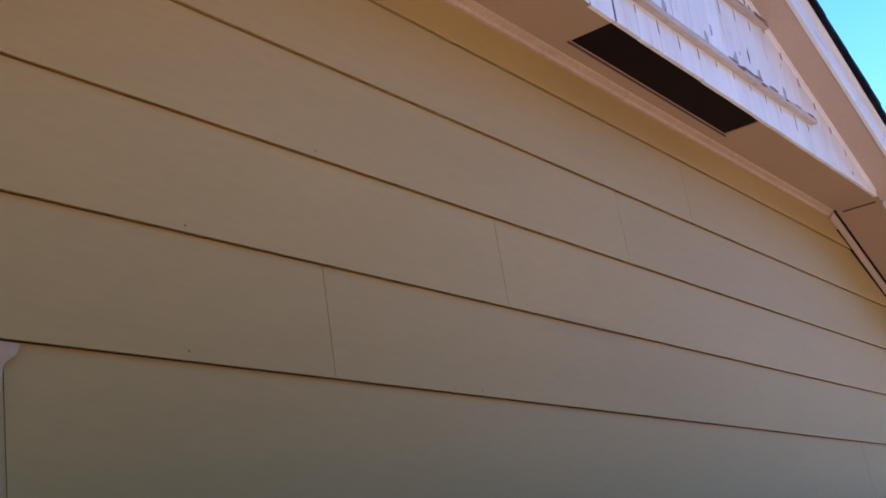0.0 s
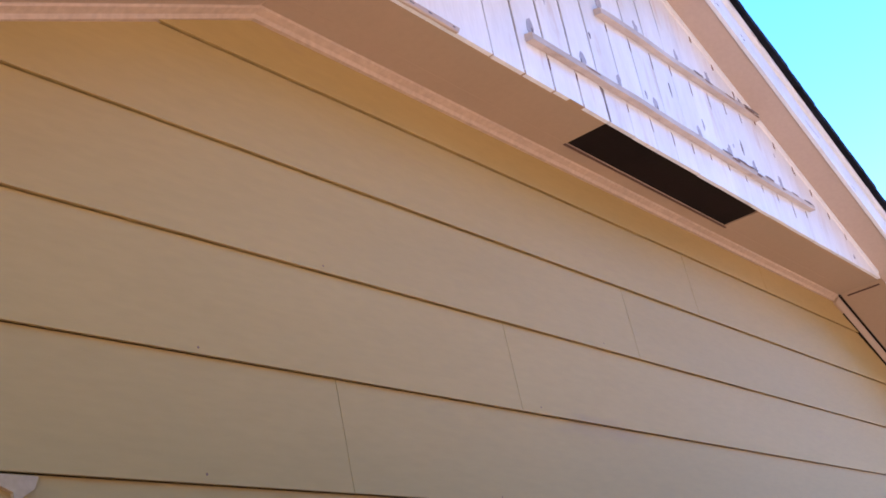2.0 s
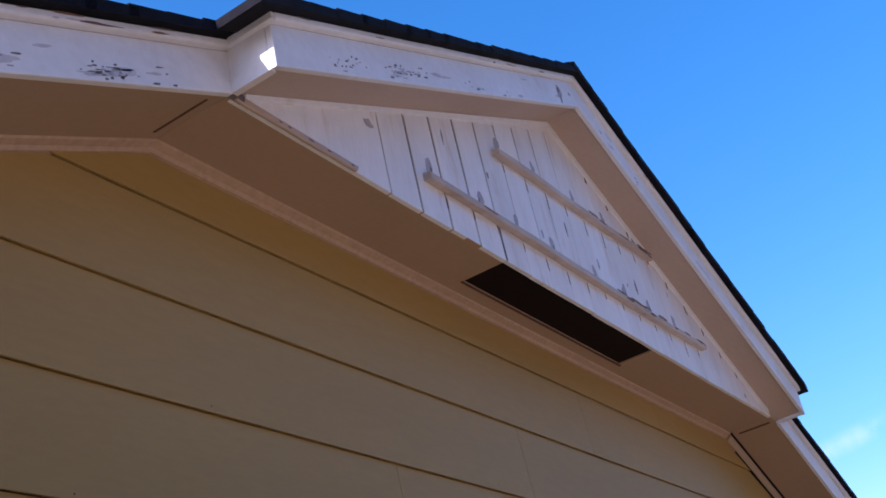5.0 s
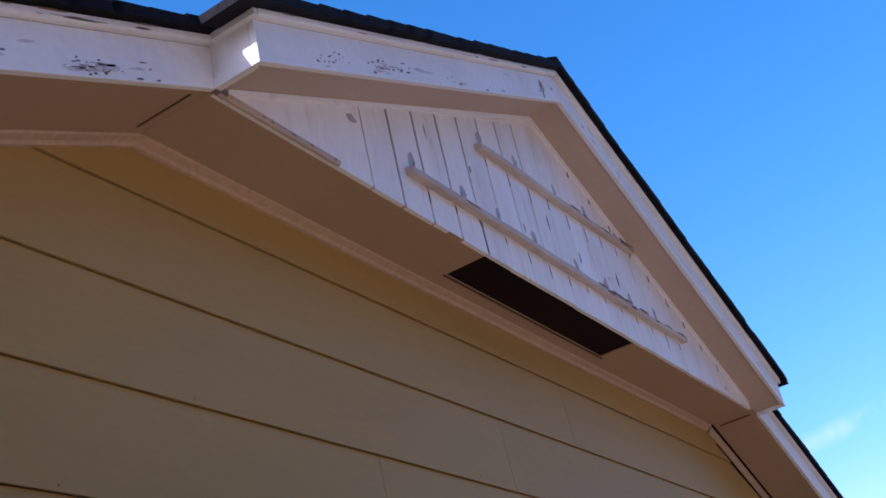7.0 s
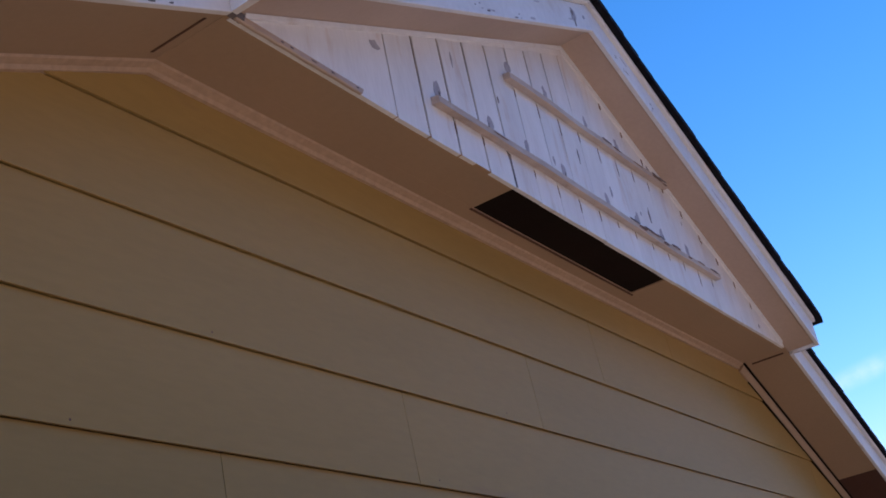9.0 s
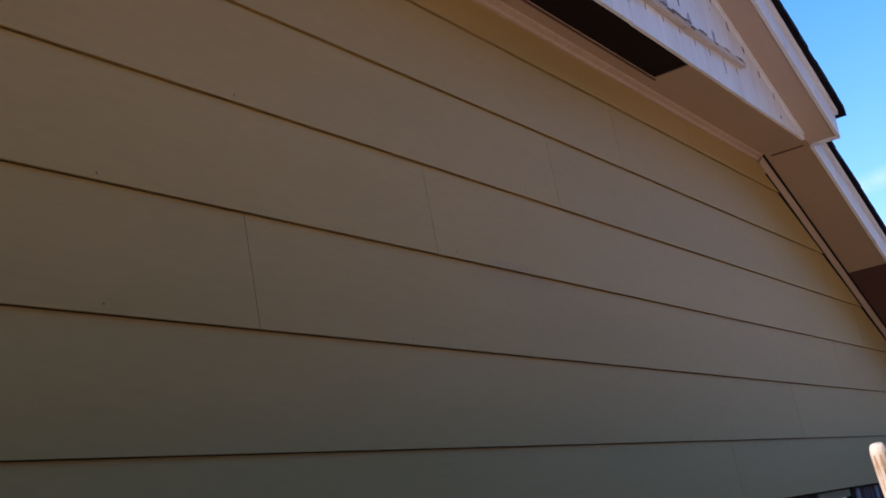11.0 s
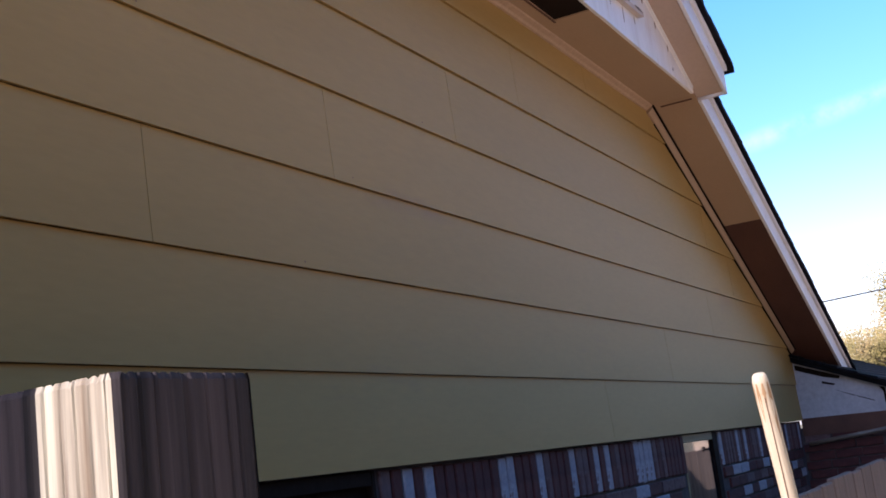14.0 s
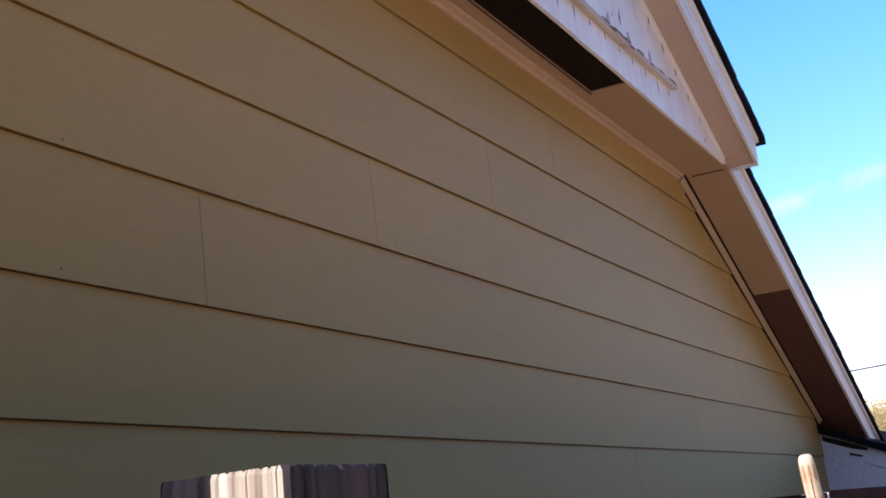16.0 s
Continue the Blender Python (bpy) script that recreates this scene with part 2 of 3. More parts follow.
# ---- measures of the gable ----
XC, HW, ZS, SL = 4.05, 2.18, 3.495, 0.435
XL, XR = XC - HW, XC + HW
WALL_L, WALL_R, ZB, GROUND = -1.10, 9.19, 1.66, -0.35
Y_FACE, Y_LOW, Y_BOX = -0.294, -0.312, -0.46
X_BOX_L, X_BOX_R = XL - 0.005, XR + 0.06
EAVE_L, EAVE_R = -1.75, 10.15
COURSE, Z1 = 0.28, 1.93


def rake(x):
    """Height of the underside of the sloping edge at x."""
    return ZS + SL * (HW - abs(x - XC))


# ---- ground ----
bm = bmesh.new()
bmesh.ops.create_circle(bm, cap_ends=True, radius=2500, segments=64)
g = part("ground", bm, ground_mat)
g.location = (0, 0, GROUND)
tagged(g, "dry patchy grass and dirt yard", "ground", kind="structure")

# slab out of view, added to bounce warm sun up at the wall
bm = bmesh.new()
box(bm, -16.0, 26.0, -7.0, -2.6, GROUND - 0.2, GROUND + 0.04)
tagged(part("pavement", bm, slab_mat), "pale tan slab, unseen, added to bounce sun onto the upper wall", "pavement", kind="structure")

# unseen wall added behind the camera: closes the yard, blocks low sky light
bm = bmesh.new()
box(bm, -14.0, 18.0, -8.3, -8.0, GROUND, 7.0)
tagged(part("wall_sky_block", bm, slate_paint), "plain dark slate-grey wall, unseen, added to hold back low sky", "wall", kind="structure")

# ---- gable wall: core, siding boards ----
wall = empty("wall_gable", "yellow-tan painted lap siding gable wall above brick", "wall", "structure")
# the core's dark brown stands in for shade in the lap gaps
bm = bmesh.new()
prism_y(bm, [(WALL_L, ZB), (WALL_R, ZB), (WALL_R, rake(WALL_R) + 0.05), (XC, rake(XC) + 0.05), (WALL_L, rake(WALL_L) + 0.05)], 0.024, 0.18)
part("wall_core", bm, gap_shade_crack, wall)
JOINTS = {-1: (4.87,), 0: (1.14, 5.9), 1: (2.000, 6.9), 2: (2.797, 7.6), 3: (3.652, 7.1), 4: (4.30,), 5: (5.2,), 6: ()}


def board(bm, xa, xb, z0, z1):
    """One lapped board: thick lower edge proud, top tucked under the next, ends trimmed to the rake."""
    def lim(x, z):
        reach = HW + (ZS + 0.03 - z) / SL
        return min(max(x, XC - reach), XC + reach)
    zt = z1 - 0.002
    ring = [(-0.0135, z0), (-0.004, zt), (0.012, zt), (0.012, z0 + 0.008), (-0.0065, z0 + 0.003), (-0.0075, z0)]
    quads(bm, [(lim(xa, z), y, z) for y, z in ring], [(lim(xb, z), y, z) for y, z in ring])


for k in range(-1, 7):
    z0, z1 = Z1 + k * COURSE, Z1 + (k + 1) * COURSE
    if k == -1:
        z0 = ZB
    z1 = min(z1, ZS + 0.02)
    if z0 > ZS:
        break
    reach = HW + (ZS - z0) / SL
    cuts = [max(WALL_L, XC - reach)] + list(JOINTS.get(k, ())) + [min(WALL_R, XC + reach)]
    for a, b in zip(cuts, cuts[1:]):
        bm = bmesh.new()
        board(bm, a + 0.0011, b - 0.0011, z0 + 0.0, z1)
        part("siding_board", bm, siding_paint, wall)
# pale smear in one joint, nail heads along the laps
bm = bmesh.new()
prism_y(bm, [(1.122, 1.942), (1.130, 1.942), (1.127, 2.05), (1.130, 2.13), (1.136, 2.165), (1.160, 2.180), (1.168, 2.203), (1.075, 2.204), (1.085, 2.186), (1.118, 2.172), (1.121, 2.10), (1.119, 2.02)], -0.0150, -0.004)
part("pale_smear", bm, smear_mat, wall, "pale smear beside one board joint")
for x, z in ((2.005, 2.785), (1.567, 2.503), (1.557, 2.229), (0.75, 2.785), (2.9, 2.51), (3.4, 2.79), (2.6, 2.225)):
    bm = bmesh.new()
    bmesh.ops.create_circle(bm, cap_ends=True, radius=0.0032, segments=10, matrix=Matrix.Translation((x, -0.0142, z)) @ Matrix.Rotation(radians(90), 4, "X"))
    part("nail_head", bm, rust_mat, wall)

# ---- other walls, to close the house ----
bm = bmesh.new()
box(bm, WALL_L, WALL_L + 0.18, 0.2, 9.0, GROUND, 1.75)
box(bm, WALL_R - 0.18, WALL_R, 0.2, 9.0, GROUND, 1.75)
box(bm, WALL_L, WALL_R, 9.0, 9.18, GROUND, 3.4)
tagged(part("wall_rear", bm, mortar), "plain rear and side walls of the house", "wall", kind="structure")

# ---- trim along the top of the siding ----
trim = empty("trim", "peach painted cove trim under the soffit", "trim", "structure")
bm = bmesh.new()
prof = [(0.0, -0.026), (-0.017, -0.024), (-0.024, -0.014), (-0.044, -0.006), (-0.05, 0.004), (0.0, 0.004)]
rail(bm, prof, [(WALL_L - 0.2, rake(WALL_L - 0.2)), (XL, ZS), (XR, ZS)])
part("cove_trim", bm, peach_paint, trim)
bm = bmesh.new()
rail(bm, [(0.0, -0.036), (-0.020, -0.034), (-0.044, -0.012), (-0.044, -0.004), (0.0, -0.004)], [(XR + 0.001, rake(XR) - 0.004), (WALL_R, rake(WALL_R))])
part("rake_trim", bm, tan_paint, trim)
# solid near-black strips along the rake trim, put in as shade of gaps
bm = bmesh.new()
rail(bm, [(-0.0445, -0.006), (-0.056, -0.006), (-0.056, -0.001), (-0.0445, -0.001)], [(XR + 0.001, rake(XR)), (WALL_R, rake(WALL_R))])
part("gap_shade_strip", bm, screen_dark, trim)
bm = bmesh.new()
rail(bm, [(0.0, -0.044), (-0.0175, -0.044), (-0.0175, -0.0365), (0.0, -0.0365)], [(XR + 0.1, rake(XR + 0.1)), (WALL_R, rake(WALL_R))])
part("gap_shade_strip", bm, screen_dark, trim)
bm = bmesh.new()
prof = [(Y_FACE, -0.014), (Y_FACE - 0.008, -0.012), (Y_FACE - 0.012, 0.002), (Y_FACE, 0.004)]
rail(bm, prof, [(XL + 0.06, rake(XL + 0.06)), (XC, rake(XC)), (XR - 0.06, rake(XR - 0.06))])
part("cove_trim", bm, white_paint, trim)

# ---- soffits ----
VX0, VX1, VY = 3.289, 4.615, -0.111
soffit = empty("soffit", "beige painted plywood soffit with a stained brown end", "soffit", "structure")
for x0, x1, y0, y1 in ((XL + 0.001, XR - 0.001, VY, 0.0), (XL + 0.001, VX0, Y_FACE, VY), (VX1, XR - 0.001, Y_FACE, VY)):
    bm = bmesh.new()
    box(bm, x0, x1, y0 + 0.0005, y1, ZS, ZS + 0.012)
    part("soffit_panel", bm, tan_paint, soffit)


def slope_panel(bm, xa, xb, y0, y1, lift=0.0, thick=0.012):
    za, zb = rake(xa) + lift, rake(xb) + lift
    quads(bm, [(xa, y0, za), (xb, y0, zb), (xb, y1, zb), (xa, y1, za)],
          [(xa, y0, za + thick), (xb, y0, zb + thick), (xb, y1, zb + thick), (xa, y1, za + thick)])


for xa, xb, mat, lab in ((EAVE_L, XL, tan_paint, ""), (XR, 7.48, tan_paint, ""), (7.482, EAVE_R, brown_wood, "bare dark brown soffit board")):
    bm = bmesh.new()
    slope_panel(bm, xa, xb, Y_LOW + 0.02, 0.0)
    part("soffit_panel", bm, mat, soffit, lab)
for xa, xb in ((X_BOX_L + 0.0205, XC), (XC, X_BOX_R - 0.0205)):
    bm = bmesh.new()
    slope_panel(bm, xa, xb, Y_BOX + 0.02, Y_FACE, 0.004)
    part("soffit_panel", bm, rake_paint, soffit, "pale peach painted soffit board")
# dark seams where panels meet at the kinks
for x in (XL - 0.05, XR + 0.03):
    bm = bmesh.new()
    slope_panel(bm, x - 0.005, x + 0.005, Y_LOW + 0.045, -0.085, -0.002, 0.002)
    part("seam_strip", bm, brown_wood, soffit)

# ---- soffit vent ----
vent = empty("soffit_vent", "long dark screened vent opening in the soffit", "vent")
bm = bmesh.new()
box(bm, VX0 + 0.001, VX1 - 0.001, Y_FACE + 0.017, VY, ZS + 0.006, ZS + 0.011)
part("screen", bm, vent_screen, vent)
bm = bmesh.new()
box(bm, VX0 - 0.004, VX1 + 0.02, VY + 0.0005, VY + 0.010, ZS - 0.003, ZS - 0.0002)
part("frame_strip", bm, brown_wood, vent)

# ---- gable face of vertical boards ----
face = empty("gable_face", "weathered white vertical boards of the projecting gable", "gable", "structure")


def face_board(xa, xb, gap=0.003, low=None, z0=ZS):
    """One board; the groove beside it narrows from gap at the top to low at the foot."""
    bm = bmesh.new()
    a, b = xa + gap, xb - gap
    low = gap if low is None else low
    top = [(b, rake(b) + 0.01), (a, rake(a) + 0.01)]
    if a < XC < b:
        top.insert(1, (XC, rake(XC) + 0.01))
    zl = z0 - rng.uniform(0.0, 0.004)
    zl2 = zl - rng.uniform(-0.0015, 0.0015)
    prism_y(bm, [(xa + low, zl), (xb - low, zl2)] + top, Y_FACE, Y_FACE + 0.016)
    part("board", bm, board_paint, face)


grooves = [2.588]
while grooves[-1] + 0.178 < 5.9:
    grooves.append(grooves[-1] + 0.178 + rng.uniform(-0.004, 0.004))
face_board(XL + 0.015, grooves[0], 0.0007, 0.0007)
for a, b in zip(grooves, grooves[1:]):
    face_board(a, b, *((0.0075, 0.0060) if a < 3.2 else (0.0065, 0.0020) if a < 4.0 else (0.0014, 0.0006)))
face_board(grooves[-1], XR - 0.02, 0.0016)
# set shallow behind the boards, its dark brown paints shade into the grooves
bm = bmesh.new()
prism_y(bm, [(XL, ZS + 0.014), (XR, ZS + 0.014), (XC, rake(XC))], Y_FACE + 0.0045, Y_FACE + 0.03)
part("backing", bm, gap_shade_crack, face)
# flat frieze strips let in under the sloping soffit boards
for xa, xb, za, zb in ((2.60, XC, 0.003, 0.046), (XC, XR - 0.10, 0.030, 0.022)):
    bm = bmesh.new()
    prism_y(bm, [(xa, rake(xa) - za), (xb, rake(xb) - zb), (xb, rake(xb) + 0.006), (xa, rake(xa) + 0.006)], Y_FACE - 0.0035, Y_FACE + 0.004)
    part("frieze_strip", bm, board_paint, face, bevel=0.0012)
# strip left along the lower edge, with nail holes
bm = bmesh.new()
rag = [(XL + 0.02 + i * 0.0393, ZS - 0.009 - 0.003 * ((i * 7) % 5) / 5) for i in range(14)]
prism_y(bm, rag + [(2.415, ZS + 0.012), (XL + 0.02, ZS + 0.014)], Y_FACE - 0.013, Y_FACE - 0.0005)
part("edge_strip", bm, rake_paint, face, "peeling strip along the lower edge", bevel=0.003)
bm = bmesh.new()
prism_y(bm, [(XL + 0.0, ZS - 0.004), (XL + 0.045, ZS - 0.006), (XL + 0.05, ZS + 0.012), (XL + 0.01, ZS + 0.02)], Y_FACE - 0.016, Y_FACE + 0.002)
part("rot_spot", bm, chip_mat, face)


def blot(x, z, w, h, mat, y, parent, n=9, lean=0.0, name="bare_spot"):
    """A thin ragged patch where paint is gone."""
    bm = bmesh.new()
    pts = []
    for i in range(n):
        a = i / n * math.tau
        q = rng.uniform(0.6, 1.1)
        dx, dz = math.cos(a) * w / 2 * q, math.sin(a) * h / 2 * q
        pts.append((x + dx, z + dz + lean * dx))
    prism_y(bm, pts, y - 0.0011, y + 0.0005)
    part(name, bm, mat, parent)


# battens across the boards
for xa, xb, za, zb in ((2.813, 5.302, 3.645, 3.675), (3.40, 4.90, 4.00, 4.045)):
    bat = empty("batten", "warped weathered batten nailed across the boards", "batten", group="battens on the gable")
    bm = bmesh.new()
    n = 14
    rings = []
    for i in range(n + 1):
        t = i / n
        x, z = xa + (xb - xa) * t, za + (zb - za) * t + 0.004 * math.sin(7 * t) + rng.uniform(-0.0015, 0.0015)
        d = 0.030 + rng.uniform(-0.003, 0.002)
        rings.append([bm.verts.new(p) for p in ((x, Y_FACE - 0.001, z - 0.017), (x, Y_FACE - d, z - 0.019), (x, Y_FACE - d, z + 0.006), (x, Y_FACE - 0.001, z + 0.012))])
    for a, b in zip(rings, rings[1:]):
        for i in range(4):
            bm.faces.new((a[i], a[(i + 1) % 4], b[(i + 1) % 4], b[i]))
    bm.faces.new(rings[0][::-1])
    bm.faces.new(rings[-1])
    part("bar", bm, batten_wood, bat)
    x = xa + 0.07
    while x < xb - 0.05:
        z = za + (zb - za) * (x - xa) / (xb - xa)
        blot(x + rng.uniform(-0.02, 0.02), z + 0.062, rng.uniform(0.035, 0.055), rng.uniform(0.07, 0.10), grey_mat, Y_FACE, bat, 11, name="grey_spot")
        blot(x + rng.uniform(-0.012, 0.012), z + 0.050, 0.012, 0.04, chip_mat if rng.random() < 0.5 else grey_mat, Y_FACE - 0.0008, bat, 8, name="bare_spot")
        x += 0.31 + rng.uniform(-0.05, 0.05)
    for g0 in grooves:
        if xa + 0.05 < g0 < xb - 0.03:
            z = za + (zb - za) * (g0 - xa) / (xb - xa)
            h = rng.uniform(0.03, 0.10)
            blot(g0, z - 0.02 - h / 2, 0.008, h, rust_mat, Y_FACE, bat, 7, name="rust_streak")
    for q in (0.60, 0.66, 0.71, 0.78, 0.97) if xa < 3 else (0.55, 0.90, 0.95):
        x = xa + (xb - xa) * q
        blot(x, za + (zb - za) * q + 0.004, 0.12, 0.012, chip_mat, Y_FACE - 0.0325, bat, 11)
# dark rot along the lower edge of the boards and on the battens
for x in (2.06, 2.10, 2.19, 2.27, 2.38):
    blot(x, ZS + 0.002, rng.uniform(0.012, 0.025), 0.006, chip_mat, Y_FACE - 0.0131, face, 8, name="rot_spot")
for x, z, w, h in ((4.38, 3.664, 0.10, 0.022), (4.50, 3.672, 0.16, 0.012), (4.62, 3.66, 0.07, 0.02), (4.74, 3.675, 0.12, 0.010), (4.90, 3.668, 0.05, 0.016), (5.05, 3.68, 0.10, 0.008), (3.2, 3.655, 0.12, 0.006),
                   (4.33, 4.03, 0.09, 0.010), (4.55, 4.035, 0.10, 0.008), (4.76, 4.04, 0.12, 0.016), (4.85, 4.035, 0.06, 0.014)):
    blot(x, z - 0.007, w, h * 0.8, rust_mat, Y_FACE - 0.0330, face, 12, name="rot_spot")
for i in range(6):
    x = rng.uniform(3.0, 5.4)
    z = rng.uniform(ZS + 0.03, rake(x) - 0.05)
    blot(x, z, rng.uniform(0.006, 0.02), rng.uniform(0.02, 0.09), grey_mat if rng.random() < 0.7 else rust_mat, Y_FACE, face, 8)
# long split in one board
bm = bmesh.new()
prism_y(bm, [(3.292, ZS + 0.002), (3.301, ZS + 0.002), (3.300, ZS + 0.09), (3.304, ZS + 0.135), (3.278, ZS + 0.14), (3.290, ZS + 0.09)], Y_FACE - 0.0012, Y_FACE + 0.0005)
part("split", bm, chip_mat, face)
for x, z, w, h in ((2.535, 3.725, 0.06, 0.04), (3.31, 3.86, 0.015, 0.035), (3.94, 3.86, 0.012, 0.09), (5.83, 3.537, 0.03, 0.03), (4.6, 3.80, 0.02, 0.08), (4.2, 3.78, 0.02, 0.06)):
    blot(x, z, w, h, grey_mat if z < 3.8 else chip_mat, Y_FACE, face)
for i in range(9):
    x = 4.35 + i * 0.18
    blot(x, rake(x) - 0.045, 0.02, 0.05, rust_mat, Y_FACE, face, 7)

# ---- rake fascias, drip strips, returns ----
fascia = empty("fascia", "peeling white painted fascia boards along the roof edge", "fascia", "structure")
FH = 0.122


def fascia_run(xa, xb, y, name="fascia_board"):
    pts = [(xa, rake(xa)), (xb, rake(xb))]
    bm = bmesh.new()
    rail(bm, [(y, -0.004), (y + 0.02, -0.004), (y + 0.02, FH + 0.008), (y, FH + 0.008)], pts)
    part(name, bm, white_paint, fascia, bevel=0.0015)
    bm = bmesh.new()
    rail(bm, [(y - 0.016, FH + 0.011), (y + 0.004, FH + 0.009), (y + 0.004, FH + 0.034), (y - 0.020, FH + 0.034), (y - 0.020, FH + 0.016)], pts)
    part("drip_strip", bm, white_paint, fascia, bevel=0.002)


fascia_run(EAVE_L, X_BOX_L + 0.016, Y_LOW)
fascia_run(X_BOX_R + 0.001, EAVE_R, Y_LOW)
fascia_run(X_BOX_L, XC - 0.0005, Y_BOX)
fascia_run(XC + 0.0005, X_BOX_R, Y_BOX)
for x, s in ((X_BOX_L, 1), (X_BOX_R, -1)):
    z = rake(x)
    bm = bmesh.new()
    box(bm, min(x, x + s * 0.02), max(x, x + s * 0.02), Y_BOX + 0.0205, Y_LOW - 0.0005, z - 0.003, z + FH + 0.010)
    part("return_board", bm, white_paint, fascia)
    bm = bmesh.new()
    box(bm, min(x - s * 0.014, x + s * 0.006), max(x - s * 0.014, x + s * 0.006), Y_BOX - 0.016, Y_LOW - 0.019, z + FH + 0.0105, z + FH + 0.032)
    part("drip_strip", bm, white_paint, fascia)
for xa, xb in ((X_BOX_L - 0.09, X_BOX_L + 0.13), (X_BOX_R - 0.1, X_BOX_R + 0.035)):
    bm = bmesh.new()
    slope_panel(bm, xa, xb, Y_BOX - 0.05, Y_LOW - 0.05, FH + 0.036, 0.03)
    part("starter_strip", bm, shingle_mat, fascia, "dark shingle starter strip")
# bare spots on the fascia, with greyed paint round the worst of them
for x, q, w, h, y in ((1.13, 0.022, 0.10, 0.018, Y_LOW), (1.17, 0.032, 0.09, 0.022, Y_LOW), (1.42, 0.016, 0.13, 0.015, Y_LOW), (1.49, 0.028, 0.10, 0.024, Y_LOW), (1.27, 0.075, 0.06, 0.010, Y_LOW),
                      (2.50, 0.034, 0.09, 0.020, Y_BOX), (2.78, 0.045, 0.12, 0.010, Y_BOX), (3.05, 0.018, 0.05, 0.014, Y_BOX), (3.42, 0.012, 0.05, 0.018, Y_BOX)):
    blot(x, rake(x) + q, w, h, stain_mat, y + 0.0004, fascia, 13, SL, name="grey_spot")
# flaked paint along the drip strips
for xa, xb, y in ((-0.4, XL - 0.05, Y_LOW), (XL + 0.1, XC - 0.05, Y_BOX), (XC + 0.1, XR, Y_BOX)):
    for i in range(16):
        x = rng.uniform(xa, xb)
        blot(x, rake(x) + FH + rng.choice((0.017, 0.019, 0.031, 0.032)), rng.uniform(0.02, 0.14), rng.uniform(0.003, 0.007), rng.choice((rust_mat, stain_mat, chip_mat)), y - 0.0202, fascia, 11, SL if x < XC else -SL)
    for i in range(5):
        x = rng.uniform(xa, xb)
        blot(x, rake(x) + rng.uniform(0.02, 0.10), rng.uniform(0.04, 0.12), rng.uniform(0.006, 0.014), stain_mat, y + 0.0004, fascia, 13, SL if x < XC else -SL, name="grey_spot")
for cx, up, y, n, wide in ((1.15, 0.028, Y_LOW, 22, 0.045), (1.45, 0.024, Y_LOW, 38, 0.065), (1.62, 0.035, Y_LOW, 3, 0.03), (1.05, 0.07, Y_LOW, 5, 0.05), (0.95, 0.03, Y_LOW, 10, 0.06),
                           (2.20, 0.035, Y_BOX, 18, 0.07), (2.49, 0.038, Y_BOX, 28, 0.07), (2.62, 0.045, Y_BOX, 10, 0.05), (3.0, 0.03, Y_BOX, 5, 0.05), (3.3, 0.02, Y_BOX, 4, 0.06),
                           (4.3, 0.05, Y_BOX, 5, 0.06), (4.55, 0.04, Y_BOX, 4, 0.05)):
    for i in range(n):
        x = cx + rng.gauss(0, wide * 0.6)
        q = min(max(up + rng.gauss(0, 0.014), 0.004), 0.1)
        w = rng.choice((0.008, 0.012, 0.02, 0.03))
        blot(x, rake(x) + q, w, rng.uniform(0.003, 0.009), rng.choice((chip_mat, chip_mat, grey_mat)), y, fascia, 7, SL if x < XC else -SL)
blot(3.86, rake(3.86) + 0.070, 0.055, 0.08, grey_mat, Y_BOX, fascia, 11)
blot(3.865, rake(3.865) + 0.025, 0.014, 0.05, chip_mat, Y_BOX, fascia, 8)
blot(3.855, rake(3.855) + 0.075, 0.025, 0.03, chip_mat, Y_BOX - 0.0008, fascia, 9)
blot(3.98, rake(3.98) + 0.06, 0.03, 0.02, grey_mat, Y_BOX, fascia, 8)

# ---- roof: deck and shingle courses ----
roof = empty("roof", "dark asphalt shingle gable roof with ragged edges", "roof", "structure")
LIFT = FH + 0.060
for xa, xb in ((EAVE_L - 0.05, XC), (XC, EAVE_R + 0.05)):
    bm = bmesh.new()
    slope_panel(bm, xa, xb, Y_LOW + 0.025, 9.3, LIFT - 0.022, 0.02)
    part("roof_deck", bm, brown_wood, roof)
EXPO = 0.14
run = EXPO * math.cos(math.atan(SL))


def shingle_mesh(y0):
    """One course: a wedge, thick at its lower edge; built for the slope that falls to +x."""
    bm = bmesh.new()
    quads(bm, [(-0.03, y0, -0.022 + 0.03 * SL), (run, y0, -0.022 - SL * run), (run, 9.3, -0.004 - SL * run), (-0.03, 9.3, 0.03 * SL)],
          [(-0.03, y0, 0.008 + 0.03 * SL), (run, y0, 0.015 - SL * run), (run, 9.3, 0.015 - SL * run), (-0.03, 9.3, 0.008 + 0.03 * SL)])
    return mesh_of("shingle", bm, shingle_mat)


low_m = [shingle_mesh(Y_LOW - 0.04 - e) for e in (0.0, 0.004, 0.002)]
box_m = [shingle_mesh(Y_BOX - 0.045 - e) for e in (0.0, 0.004, 0.002)]
for side in (1, -1):
    k = 0
    while True:
        d = k * run
        x = XC + side * d
        if x > EAVE_R or x < EAVE_L:
            break
        inside = X_BOX_L + 0.03 < x < X_BOX_R + 0.0
        me = (box_m if inside else low_m)[rng.randrange(3)]
        m = Matrix.Translation((x, 0, ZS + SL * (HW - d) + LIFT))
        if side < 0:
            m = m @ Matrix.Diagonal((-1, 1, 1, 1))
        mesh_part("shingle", me, roof, m)
        k += 1
bm = bmesh.new()
zr = rake(XC) + LIFT + 0.022
